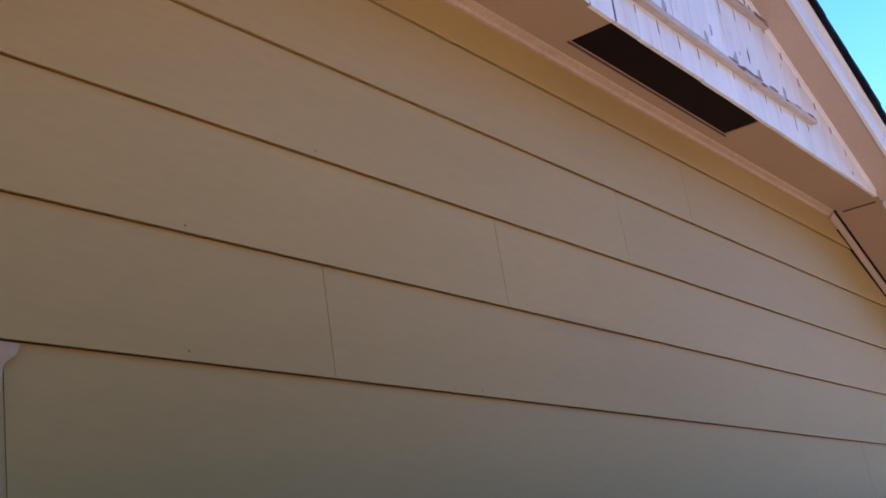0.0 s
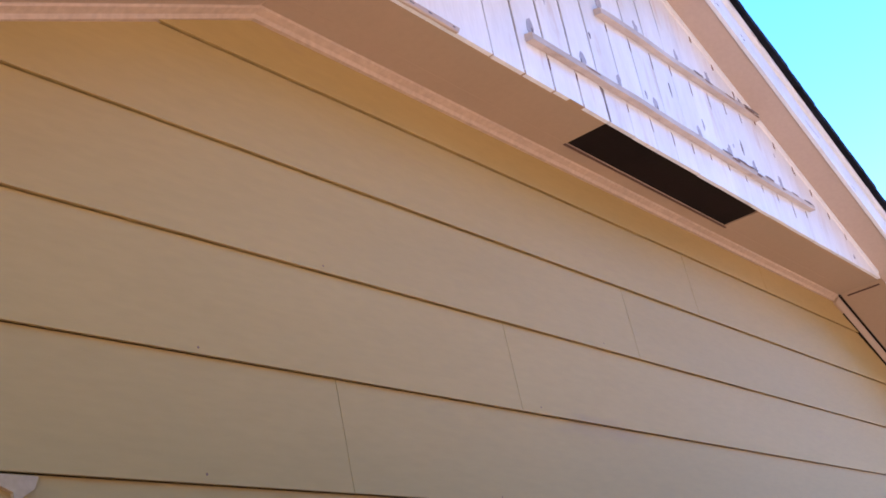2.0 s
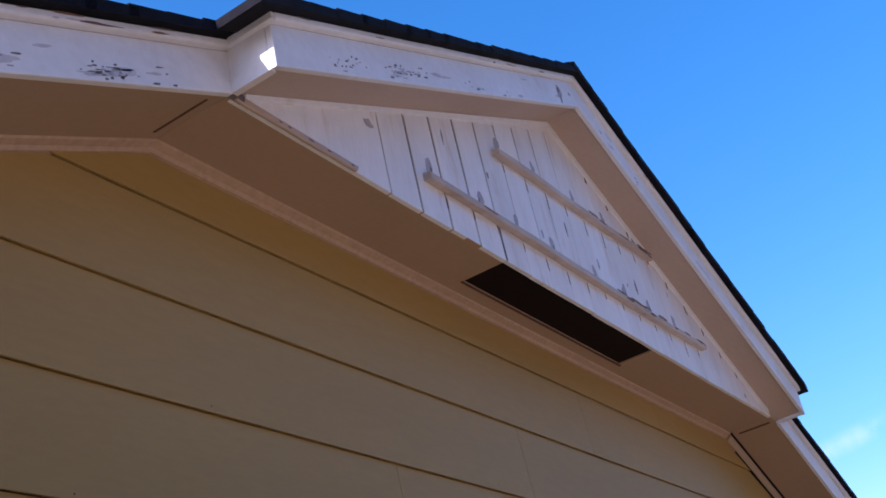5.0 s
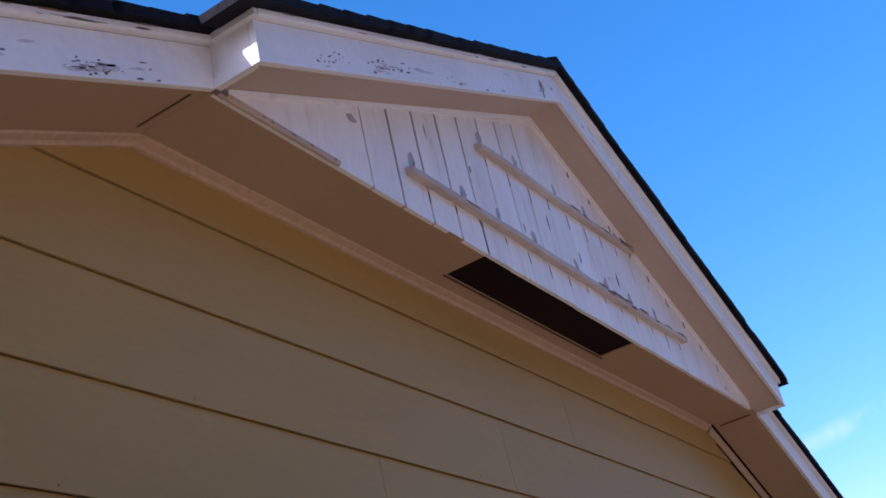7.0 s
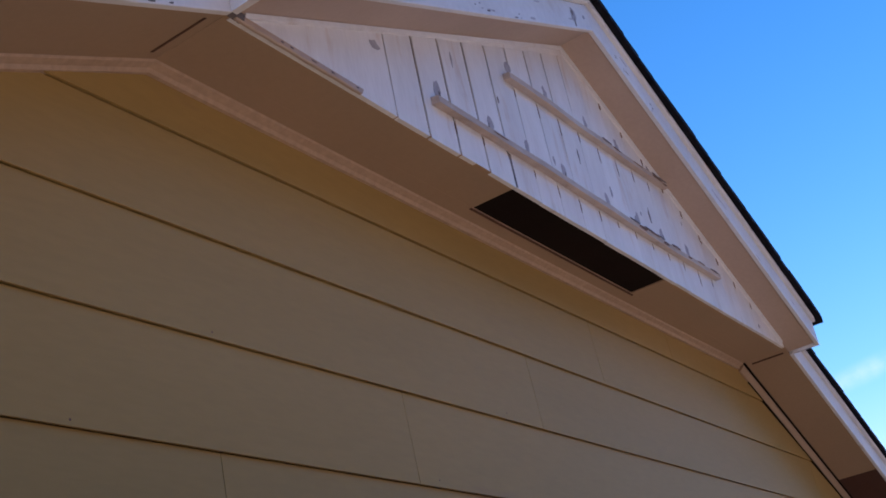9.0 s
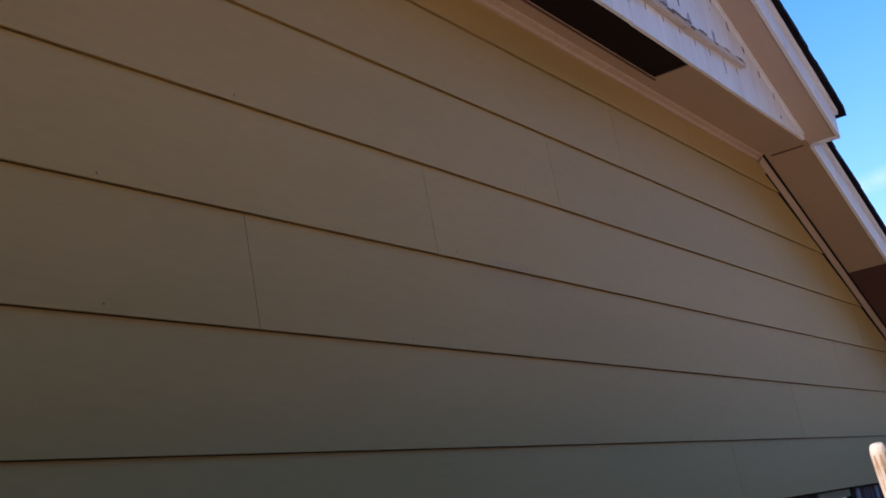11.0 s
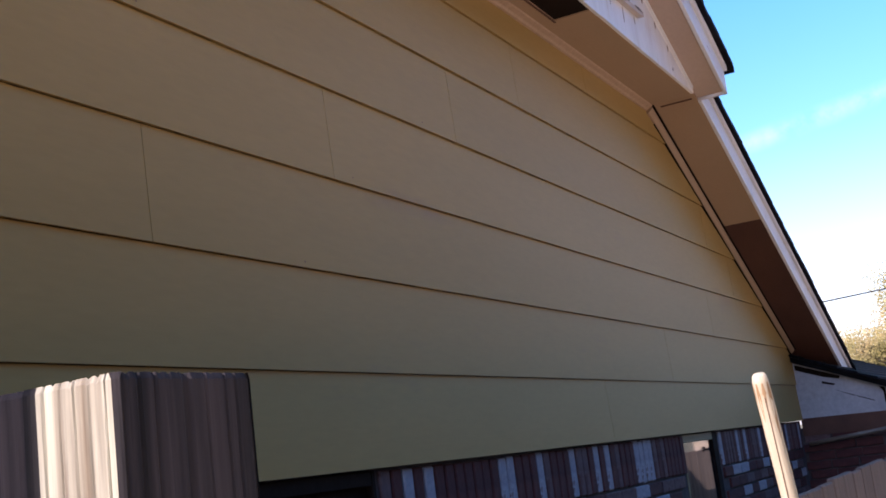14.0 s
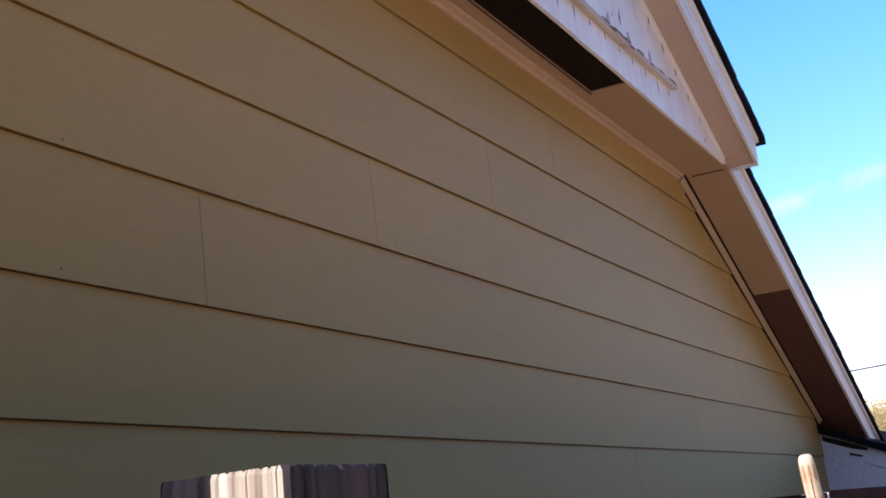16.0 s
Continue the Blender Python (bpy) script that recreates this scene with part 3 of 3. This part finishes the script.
quads(bm, [(XC - 0.12, Y_BOX - 0.045, zr - 0.12 * SL), (XC, Y_BOX - 0.045, zr), (XC + 0.12, Y_BOX - 0.045, zr - 0.12 * SL), (XC, Y_BOX - 0.045, zr + 0.016)],
      [(XC - 0.12, 9.3, zr - 0.12 * SL), (XC, 9.3, zr), (XC + 0.12, 9.3, zr - 0.12 * SL), (XC, 9.3, zr + 0.016)])
part("ridge_cap", bm, shingle_mat, roof)

# ---- low wing with its own roof, beyond the corner ----
wing = empty("wing", "low brick wing with white side board and shingle roof", "house wing", "structure")
bm = bmesh.new()
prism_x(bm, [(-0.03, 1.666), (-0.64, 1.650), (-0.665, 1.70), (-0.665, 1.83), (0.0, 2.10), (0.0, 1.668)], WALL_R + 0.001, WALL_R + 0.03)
part("side_board", bm, shaded_white, wing, "white side board, blue-grey shade put into its paint, dark cracks")
for pts in ([(-0.02, 2.082), (-0.34, 1.955), (-0.33, 1.935), (-0.22, 1.962), (-0.10, 2.008), (-0.02, 2.042)], [(-0.20, 1.935), (-0.30, 1.90), (-0.28, 1.892), (-0.20, 1.915)],
            [(-0.42, 1.80), (-0.55, 1.745), (-0.56, 1.735), (-0.45, 1.78)], [(-0.28, 1.858), (-0.42, 1.80), (-0.42, 1.792)], [(-0.60, 1.84), (-0.64, 1.83), (-0.645, 1.70), (-0.625, 1.72), (-0.625, 1.80)]):
    bm = bmesh.new()
    prism_x(bm, pts, WALL_R - 0.0005, WALL_R + 0.002)
    part("crack", bm, screen_dark, wing)
bm = bmesh.new()
prism_x(bm, [(0.0, 1.54), (-0.60, 1.53), (-0.62, 1.657), (0.0, 1.673)], WALL_R - 0.002, WALL_R + 0.05)
part("frieze_board", bm, brown_wood, wing)
bm = bmesh.new()
box(bm, WALL_R + 0.02, WALL_R + 0.30, -0.585, 0.18, GROUND, 1.60)
part("pier", bm, mortar, wing)
bm = bmesh.new()
prism_x(bm, [(-0.72, 1.800), (-0.72, 1.84), (0.62, 2.415), (0.62, 2.372)], WALL_R - 0.05, 17.0)
part("roof_deck", bm, shingle_mat, wing)
bm = bmesh.new()
box(bm, WALL_R + 0.021, 17.0, -0.665, -0.64, 1.685, 1.82)
part("eave_board", bm, tan_paint, wing)
wing_sh = []
for k in range(10):
    bm = bmesh.new()
    y = -0.75 + k * 0.135
    z = 1.842 + (y + 0.72) * 0.43
    prism_x(bm, [(y, z), (y, z + 0.022), (y + 0.17, z + 0.08), (y + 0.17, z + 0.073)], WALL_R - 0.07 - 0.01 * (k % 2), 17.03)
    part("shingle", bm, shingle_mat, wing)
pipe = empty("pipe", "beige plastic pipe along the brick with a small tap end", "pipe")
pa, pb = Vector((WALL_R - 0.04, -0.04, 1.478)), Vector((WALL_R - 0.04, -0.68, 1.532))
along = (pb - pa).to_track_quat("Z", "Y").to_matrix().to_4x4()
for nm, a, b, r in (("tube", 0.0, 1.0, 0.017), ("collar", 0.90, 0.94, 0.022), ("tap", 1.001, 1.05, 0.009), ("knob", 1.051, 1.075, 0.021)):
    bm = bmesh.new()
    bmesh.ops.create_cone(bm, cap_ends=True, segments=16, radius1=r, radius2=r, depth=(b - a) * (pb - pa).length,
                          matrix=Matrix.Translation(pa + (pb - pa) * (a + b) / 2) @ along)
    part(nm, bm, pvc if nm in ("tube", "collar") else rust_mat, pipe, smooth=nm == "tube")

# ---- windows low in the wall ----
W1, W2 = (1.95, 2.87), (5.96, 6.66)
RAIL_END = {"window_1": 0.0205, "window_2": 0.0905}
for nm, (a, b), z0, z1, lab in (("window_1", W1, 0.5, 1.655, "dark window with a dark frame under the siding"),
                                     ("window_2", W2, 0.6, 1.655, "small window with olive frame reflecting the fence")):
    w = empty(nm, lab, "window", "structure")
    for x0, x1, c0, c1 in ((a - 0.05 if nm == "window_1" else a, a + 0.02, z0, z1), (b - (0.02 if nm == "window_1" else 0.09), b, z0, z1), (a + 0.0205, b - RAIL_END[nm], z1 - 0.042, z1), (a + 0.0205, b - RAIL_END[nm], z0, z0 + 0.05)):
        bm = bmesh.new()
        box(bm, x0, x1, 0.004 if nm == "window_1" else 0.012, 0.10, c0, c1)
        part("window_frame", bm, olive_paint if nm == "window_2" and x1 != b else screen_dark, w, bevel=0.003)
    bm = bmesh.new()
    box(bm, a + 0.0205, b - RAIL_END[nm], 0.026, 0.031, z0 + 0.05, z1 - 0.042)
    part("pane", bm, glass if nm == "window_2" else screen_dark, w)
    bm = bmesh.new()
    box(bm, a, b, 0.16, 0.17, z0, z1)
    part("curtain", bm, screen_dark, w)

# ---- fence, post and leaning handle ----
post = empty("fence_post", "weathered square wooden post, sunlit stripe and shaded faces painted in", "fence post")
PX, PY, PZ, PW = 0.406, -1.361, 1.694, 0.089


CRACKS = (((0.07, 0.02, 0.002), (0.16, 0.03, 0.003), (0.27, 0.025, 0.003), (0.49, 0.06, 0.004), (0.63, 0.02, 0.002), (0.78, 0.015, 0.003), (0.86, 0.015, 0.003)),
          ((0.3, 0.04, 0.003), (0.7, 0.03, 0.003)), ((0.4, 0.04, 0.003), (0.8, 0.03, 0.003)),
          ((0.12, 0.03, 0.002), (0.30, 0.04, 0.003), (0.47, 0.02, 0.0045), (0.59, 0.012, 0.002), (0.69, 0.018, 0.003), (0.80, 0.012, 0.0015), (0.905, 0.013, 0.005)))


def grain_post(bm, w, z0, z1, n):
    """A square post whose faces are worn into soft ridges along the grain, with a few open cracks and a chipped top."""
    levels = [z0, z0 + 0.5, z1 - 0.6] + [z1 - 0.5 + 0.0485 * i for i in range(10)] + [z1 - 0.040, z1 - 0.022, z1 - 0.010, z1 - 0.003, z1]
    nicks = [[rng.random() ** 4 * 0.0011 for _ in range(n // 4)] for _ in range(4)]
    rows = []
    for j, z in enumerate(levels):
        row = []
        last = j == len(levels) - 1
        for side in range(4):
            for i in range(n):
                t = i / n
                wob = 0.012 * math.sin(z * 7 + side) + 0.006 * math.sin(z * 23 + 2 * side)
                q = t + wob
                g = -0.00035 * (1 + math.sin(q * 31 + side * 2)) - 0.00018 * (1 + math.sin(q * 77 + side)) - 0.00012 * (1 + math.sin(q * 143 + z * 3))
                crack = 0.0
                for c, wide, deep in CRACKS[side]:
                    d = abs(q - c) / (wide * 0.6)
                    if d < 1:
                        crack = max(crack, deep * (1 - d * d))
                g = g * 0.3 - crack * 0.38
                edge = min(t, 1 - t) * w
                if edge < 0.008:
                    g -= 0.0030 * (1 - edge / 0.008) ** 2
                if last:
                    g -= 0.0012
                u = t * w
                x, y = ((u, -g), (w + g, u), (w - u, w + g), (-g, w - u))[side]
                chip = 0.0
                if z > z1 - 0.03:
                    k = (z - (z1 - 0.03)) / 0.03
                    a = t * (n // 4)
                    f = int(a) % (n // 4)
                    chip = -(nicks[side][f] * (1 - abs(a % 1 - 0.5) * 2) + crack * 0.05) * k
                row.append(bm.verts.new((x, y, z + chip)))
        rows.append(row)
    k = 4 * n
    for a, b in zip(rows, rows[1:]):
        for i in range(k):
            bm.faces.new((a[i], a[(i + 1) % k], b[(i + 1) % k], b[i]))
    rim = [bm.verts.new((w / 2 + (v.co.x - w / 2) * 0.9, w / 2 + (v.co.y - w / 2) * 0.9, z1 - 0.001 - rng.random() * 0.001)) for v in rows[-1]]
    cap = bm.verts.new((w / 2, w / 2, z1 - 0.001))
    for i in range(k):
        bm.faces.new((rows[-1][i], rows[-1][(i + 1) % k], rim[(i + 1) % k], rim[i]))
        bm.faces.new((rim[i], rim[(i + 1) % k], cap))


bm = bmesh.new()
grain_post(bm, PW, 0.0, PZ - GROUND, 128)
ob = part("shaft", bm, post_shade, post)
ob.data.materials.append(post_sunlit)
# pale tone on the sunny stripe and top; dark tone paints the shadow
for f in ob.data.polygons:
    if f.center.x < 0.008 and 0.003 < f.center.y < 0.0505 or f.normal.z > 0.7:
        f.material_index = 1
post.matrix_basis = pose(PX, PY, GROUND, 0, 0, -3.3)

# board out of view, added to cast the shadow edge on the post
shade_plank = empty("shade_plank", "tall grey board, unseen, added to shade the post", "board")
bm = bmesh.new()
box(bm, 0.0, 0.16, -0.009, 0.009, 0.0, 2.85)
part("board", bm, fence_wood, shade_plank, bevel=0.002)
shade_plank.matrix_basis = pose(-0.31, -0.965, GROUND, 0, 0, 64.5)

fence = empty("fence", "weathered grey wooden picket fence along the yard", "fence")
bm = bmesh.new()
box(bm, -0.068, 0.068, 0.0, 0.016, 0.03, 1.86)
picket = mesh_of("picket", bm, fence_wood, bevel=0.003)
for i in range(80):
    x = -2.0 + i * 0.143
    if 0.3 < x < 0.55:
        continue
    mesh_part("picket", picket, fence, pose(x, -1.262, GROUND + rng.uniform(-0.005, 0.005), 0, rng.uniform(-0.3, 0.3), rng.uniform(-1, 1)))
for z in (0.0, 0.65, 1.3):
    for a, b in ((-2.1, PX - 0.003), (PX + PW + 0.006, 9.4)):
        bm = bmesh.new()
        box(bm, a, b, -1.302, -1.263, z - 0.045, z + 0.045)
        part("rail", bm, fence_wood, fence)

lit = empty("fence", "weathered brown wooden fence section farther along the yard", "fence")
mid_picket = picket.copy()
mid_picket.materials.clear()
mid_picket.materials.append(fence_mid)
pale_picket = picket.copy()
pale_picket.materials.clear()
pale_picket.materials.append(fence_sunlit)
for i in range(75):
    mesh_part("picket", mid_picket, lit, pose(9.45 + i * 0.143, -1.262, GROUND + rng.uniform(-0.006, 0.006), 0, rng.uniform(-0.3, 0.3), rng.uniform(-1, 1)))
for z in (0.0, 0.65, 1.3):
    bm = bmesh.new()
    box(bm, 9.403, 20.2, -1.302, -1.263, z - 0.045, z + 0.045)
    part("rail", bm, fence_mid, lit)

handle = empty("tool_handle", "worn round wooden tool handle leaning on the fence", "tool handle")
bm = bmesh.new()
n, R = 20, 0.0108
prof = [(0.0, R), (0.9, R), (1.55, R * 1.02), (1.80, R), (1.93, R * 1.03), (1.960, R * 0.97), (1.967, R * 0.85), (1.970, R * 0.62)]
rows = [[bm.verts.new((r * math.cos(i / n * math.tau), r * math.sin(i / n * math.tau), z)) for i in range(n)] for z, r in prof]
for a, b in zip(rows, rows[1:]):
    for i in range(n):
        bm.faces.new((a[i], a[(i + 1) % n], b[(i + 1) % n], b[i]))
bm.faces.new(rows[0][::-1])
bm.faces.new(rows[-1])
part("shaft", bm, handle_wood, handle, smooth=True)
bm = bmesh.new()
for a in (0.3, 1.9, 3.4, 4.9):
    pts = [(a + 0.16 * math.sin(z * 11 + a), z) for z in (1.30, 1.40, 1.50, 1.60, 1.70, 1.80, 1.90, 1.94)]
    va = [bm.verts.new((R * 1.035 * math.cos(t - 0.07), R * 1.035 * math.sin(t - 0.07), z)) for t, z in pts]
    vb = [bm.verts.new((R * 1.035 * math.cos(t + 0.07), R * 1.035 * math.sin(t + 0.07), z)) for t, z in pts]
    for i in range(len(pts) - 1):
        bm.faces.new((va[i], vb[i], vb[i + 1], va[i + 1]))
part("crack", bm, gap_shade_crack, handle)
# brown stain worn into the grip end, in ragged tongues
bm = bmesh.new()
for i in range(9):
    a, low_z = i * 0.698 + 0.2, 1.955 - 0.03 - 0.06 * ((i * 5) % 7) / 7
    pts = [(low_z, 0.02), (low_z + 0.02, 0.16), (1.944, 0.24), (1.959, 0.10)]
    va = [bm.verts.new((R * 1.032 * math.cos(a - w), R * 1.032 * math.sin(a - w), z)) for z, w in pts]
    vb = [bm.verts.new((R * 1.032 * math.cos(a + w), R * 1.032 * math.sin(a + w), z)) for z, w in pts]
    for j in range(len(pts) - 1):
        bm.faces.new((va[j], vb[j], vb[j + 1], va[j + 1]))
part("grip_stain", bm, grip_mat, handle, "brown stain on the worn grip end")
TIP = Vector((1.556, -1.379, 1.707))
lean = Vector((-0.275, 0.02, 1.0)).normalized()
foot = TIP - lean * 1.970
handle.matrix_basis = Matrix.Translation(foot) @ lean.to_track_quat("Z", "Y").to_matrix().to_4x4()

# ---- far things: tree, wire, pale shed ----
tree = empty("tree", "sunlit yellow-green tree beyond the house", "tree")
TC = Vector((25.0, -0.2, 3.1))
trng = random.Random(3)
bm = bmesh.new()


def limb(bm, a, b, r0, r1, n=7):
    d = (b - a).normalized()
    u = d.orthogonal().normalized()
    v = d.cross(u)
    rows = [[bm.verts.new(p + (u * math.cos(i / n * math.tau) + v * math.sin(i / n * math.tau)) * r) for i in range(n)] for p, r in ((a, r0), ((a + b) / 2 + u * r0 * 0.5, (r0 + r1) / 2), (b, r1))]
    for p, q in zip(rows, rows[1:]):
        for i in range(n):
            bm.faces.new((p[i], p[(i + 1) % n], q[(i + 1) % n], q[i]))
    bm.faces.new(rows[-1])


fork = Vector((TC.x, TC.y, 1.5))
limb(bm, Vector((TC.x, TC.y, GROUND)), fork, 0.20, 0.14)
tips = []
for i in range(20):
    a, e = trng.uniform(0, math.tau), trng.uniform(0.15, 1.4)
    q = Vector((math.cos(a) * math.cos(e) * 2.2, math.sin(a) * math.cos(e) * 2.2, math.sin(e) * 2.9)) * trng.uniform(0.6, 1.12)
    limb(bm, fork, fork + q, 0.07, 0.015, 5)
    tips.append(fork + q)
    for j in range(6):
        w = q * trng.uniform(0.5, 0.9) + Vector((trng.gauss(0, 0.5), trng.gauss(0, 0.5), trng.gauss(0, 0.4)))
        limb(bm, fork + q * 0.5, fork + w, 0.03, 0.008, 4)
        tips.append(fork + w)
part("trunk", bm, bark, tree)
verts, faces = [], []
for i in range(110000):
    off = Vector((trng.gauss(0, 0.27), trng.gauss(0, 0.27), trng.gauss(0, 0.24)))
    if off.length > 0.48:
        off *= 0.48 / off.length * trng.random()
    c = trng.choice(tips) + off
    u = Vector((trng.gauss(0, 1), trng.gauss(0, 1), trng.gauss(0, 1))).normalized()
    v = u.orthogonal().normalized()
    s = trng.uniform(0.018, 0.034)
    k = len(verts)
    verts += [c - u * s, c + v * s * 0.5, c + u * s, c - v * s * 0.5]
    faces.append((k, k + 1, k + 2, k + 3))
me = bpy.data.meshes.new("crown")
me.from_pydata(verts, [], faces)
me.materials.append(leaf_mat)
crown = new("crown", me)
crown.parent = tree

wire_curve = bpy.data.curves.new("power_line", "CURVE")
wire_curve.dimensions, wire_curve.bevel_depth = "3D", 0.011
sp = wire_curve.splines.new("POLY")
sp.points.add(24)
for i, p in enumerate(sp.points):
    t = -6 + i
    q = Vector((17.5, 0.85, 3.33)) + Vector((0.6, -1.22, 0.12)) * t
    p.co = (q.x, q.y, q.z + 0.012 * (t - 1) ** 2 * 0.4, 1)
wire_curve.materials.append(wire_mat)
tagged(new("power_line", wire_curve), "thin black overhead power line", "cable")

shed = empty("shed", "pale sunlit low shed beyond the house", "shed")
bm = bmesh.new()
box(bm, 23.0, 25.0, -3.2, -1.7, GROUND, 1.15)
part("body", bm, concrete, shed, bevel=0.02)
far = empty("fence", "wooden fence at the yard's far end, sunlight put into its colour", "fence")
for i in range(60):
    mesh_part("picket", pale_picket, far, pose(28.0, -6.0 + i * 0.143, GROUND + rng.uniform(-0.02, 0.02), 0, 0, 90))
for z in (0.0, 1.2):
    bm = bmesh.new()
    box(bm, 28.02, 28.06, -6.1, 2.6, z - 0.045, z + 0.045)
    part("rail", bm, fence_sunlit, far)

# ---- brickwork below the siding ----
brick_wall = empty("wall_brick", "antique mixed red and whitewashed brick wall with soldier course", "wall", "structure")
bm = bmesh.new()
for a, b in ((WALL_L, W1[0] - 0.05), (W1[1], W2[0]), (W2[1], WALL_R + 0.02)):
    box(bm, a, b, 0.016, 0.18, GROUND, ZB - 0.002)
for a, b, z in ((*W1, 0.5), (*W2, 0.6)):
    box(bm, a, b, 0.016, 0.18, GROUND, z)
part("mortar_bed", bm, mortar, brick_wall)


def brick_mesh(w, h, d, mat):
    bm = bmesh.new()
    box(bm, -w / 2, w / 2, 0, d, -h / 2, h / 2)
    return mesh_of("brick", bm, mat, bevel=0.004)


mats = (brick_mat, mid_brick, pale_brick, brick_mat, pale_brick, brick_mat, mid_brick)
soldiers = [brick_mesh(0.056, 0.190, 0.06, m) for m in mats]
flats = [brick_mesh(0.190, 0.057, 0.06, m) for m in mats]


def in_window(x, w):
    return any(a - w / 2 - (0.05 if a == W1[0] else 0) < x < b + w / 2 for a, b in (W1, W2))


x = 1.0
while x < WALL_R - 0.03:
    if not in_window(x, 0.05):
        mesh_part("brick", soldiers[rng.randrange(7)], brick_wall, pose(x, 0.004 + rng.uniform(-0.002, 0.003), ZB - 0.105 + rng.uniform(-0.003, 0.003), 0, rng.uniform(-0.6, 0.6), 0))
    x += 0.0665
for c in range(4):
    z = ZB - 0.205 - 0.034 - c * 0.067
    x = 3.0 + 0.1 * (c % 2)
    while x < WALL_R - 0.1:
        if not in_window(x, 0.19):
            mesh_part("brick", flats[rng.randrange(7)], brick_wall, pose(x, 0.004 + rng.uniform(-0.003, 0.003), z, 0, rng.uniform(-0.5, 0.5), 0))
        x += 0.2
for c in range(18):
    z = 1.55 - 0.034 - c * 0.067
    for i in range(3):
        mesh_part("brick", flats[rng.choice((0, 0, 3, 5, 6))], wing, pose(WALL_R + 0.004, -0.10 - i * 0.2 + (0.03 if c % 2 else -0.0) + rng.uniform(-0.006, 0.006), z, 0, 0, -90))
# the rest of the courses, low and out of the way
rest_v, rest_f = [], []
for c in range(22):
    z = ZB - 0.205 - 0.034 - (c + 4) * 0.067
    if z < GROUND:
        break
    x = WALL_L + 0.1 + 0.1 * (c % 2)
    while x < WALL_R - 0.1:
        if not in_window(x, 0.19):
            k = len(rest_v)
            for dx, dz in ((-0.095, -0.028), (0.095, -0.028), (0.095, 0.028), (-0.095, 0.028)):
                rest_v.append((x + dx, 0.005, z + dz))
            for dx, dz in ((-0.095, -0.028), (0.095, -0.028), (0.095, 0.028), (-0.095, 0.028)):
                rest_v.append((x + dx, 0.03, z + dz))
            rest_f += [(k, k + 1, k + 2, k + 3), (k, k + 4, k + 5, k + 1), (k + 1, k + 5, k + 6, k + 2), (k + 2, k + 6, k + 7, k + 3), (k + 3, k + 7, k + 4, k)]
        x += 0.2
me = bpy.data.meshes.new("lower_bricks")
me.from_pydata(rest_v, [], rest_f)
me.materials.append(mid_brick)
rest = new("lower_bricks", me)
rest.parent = brick_wall
rest["kind"] = "stuff"
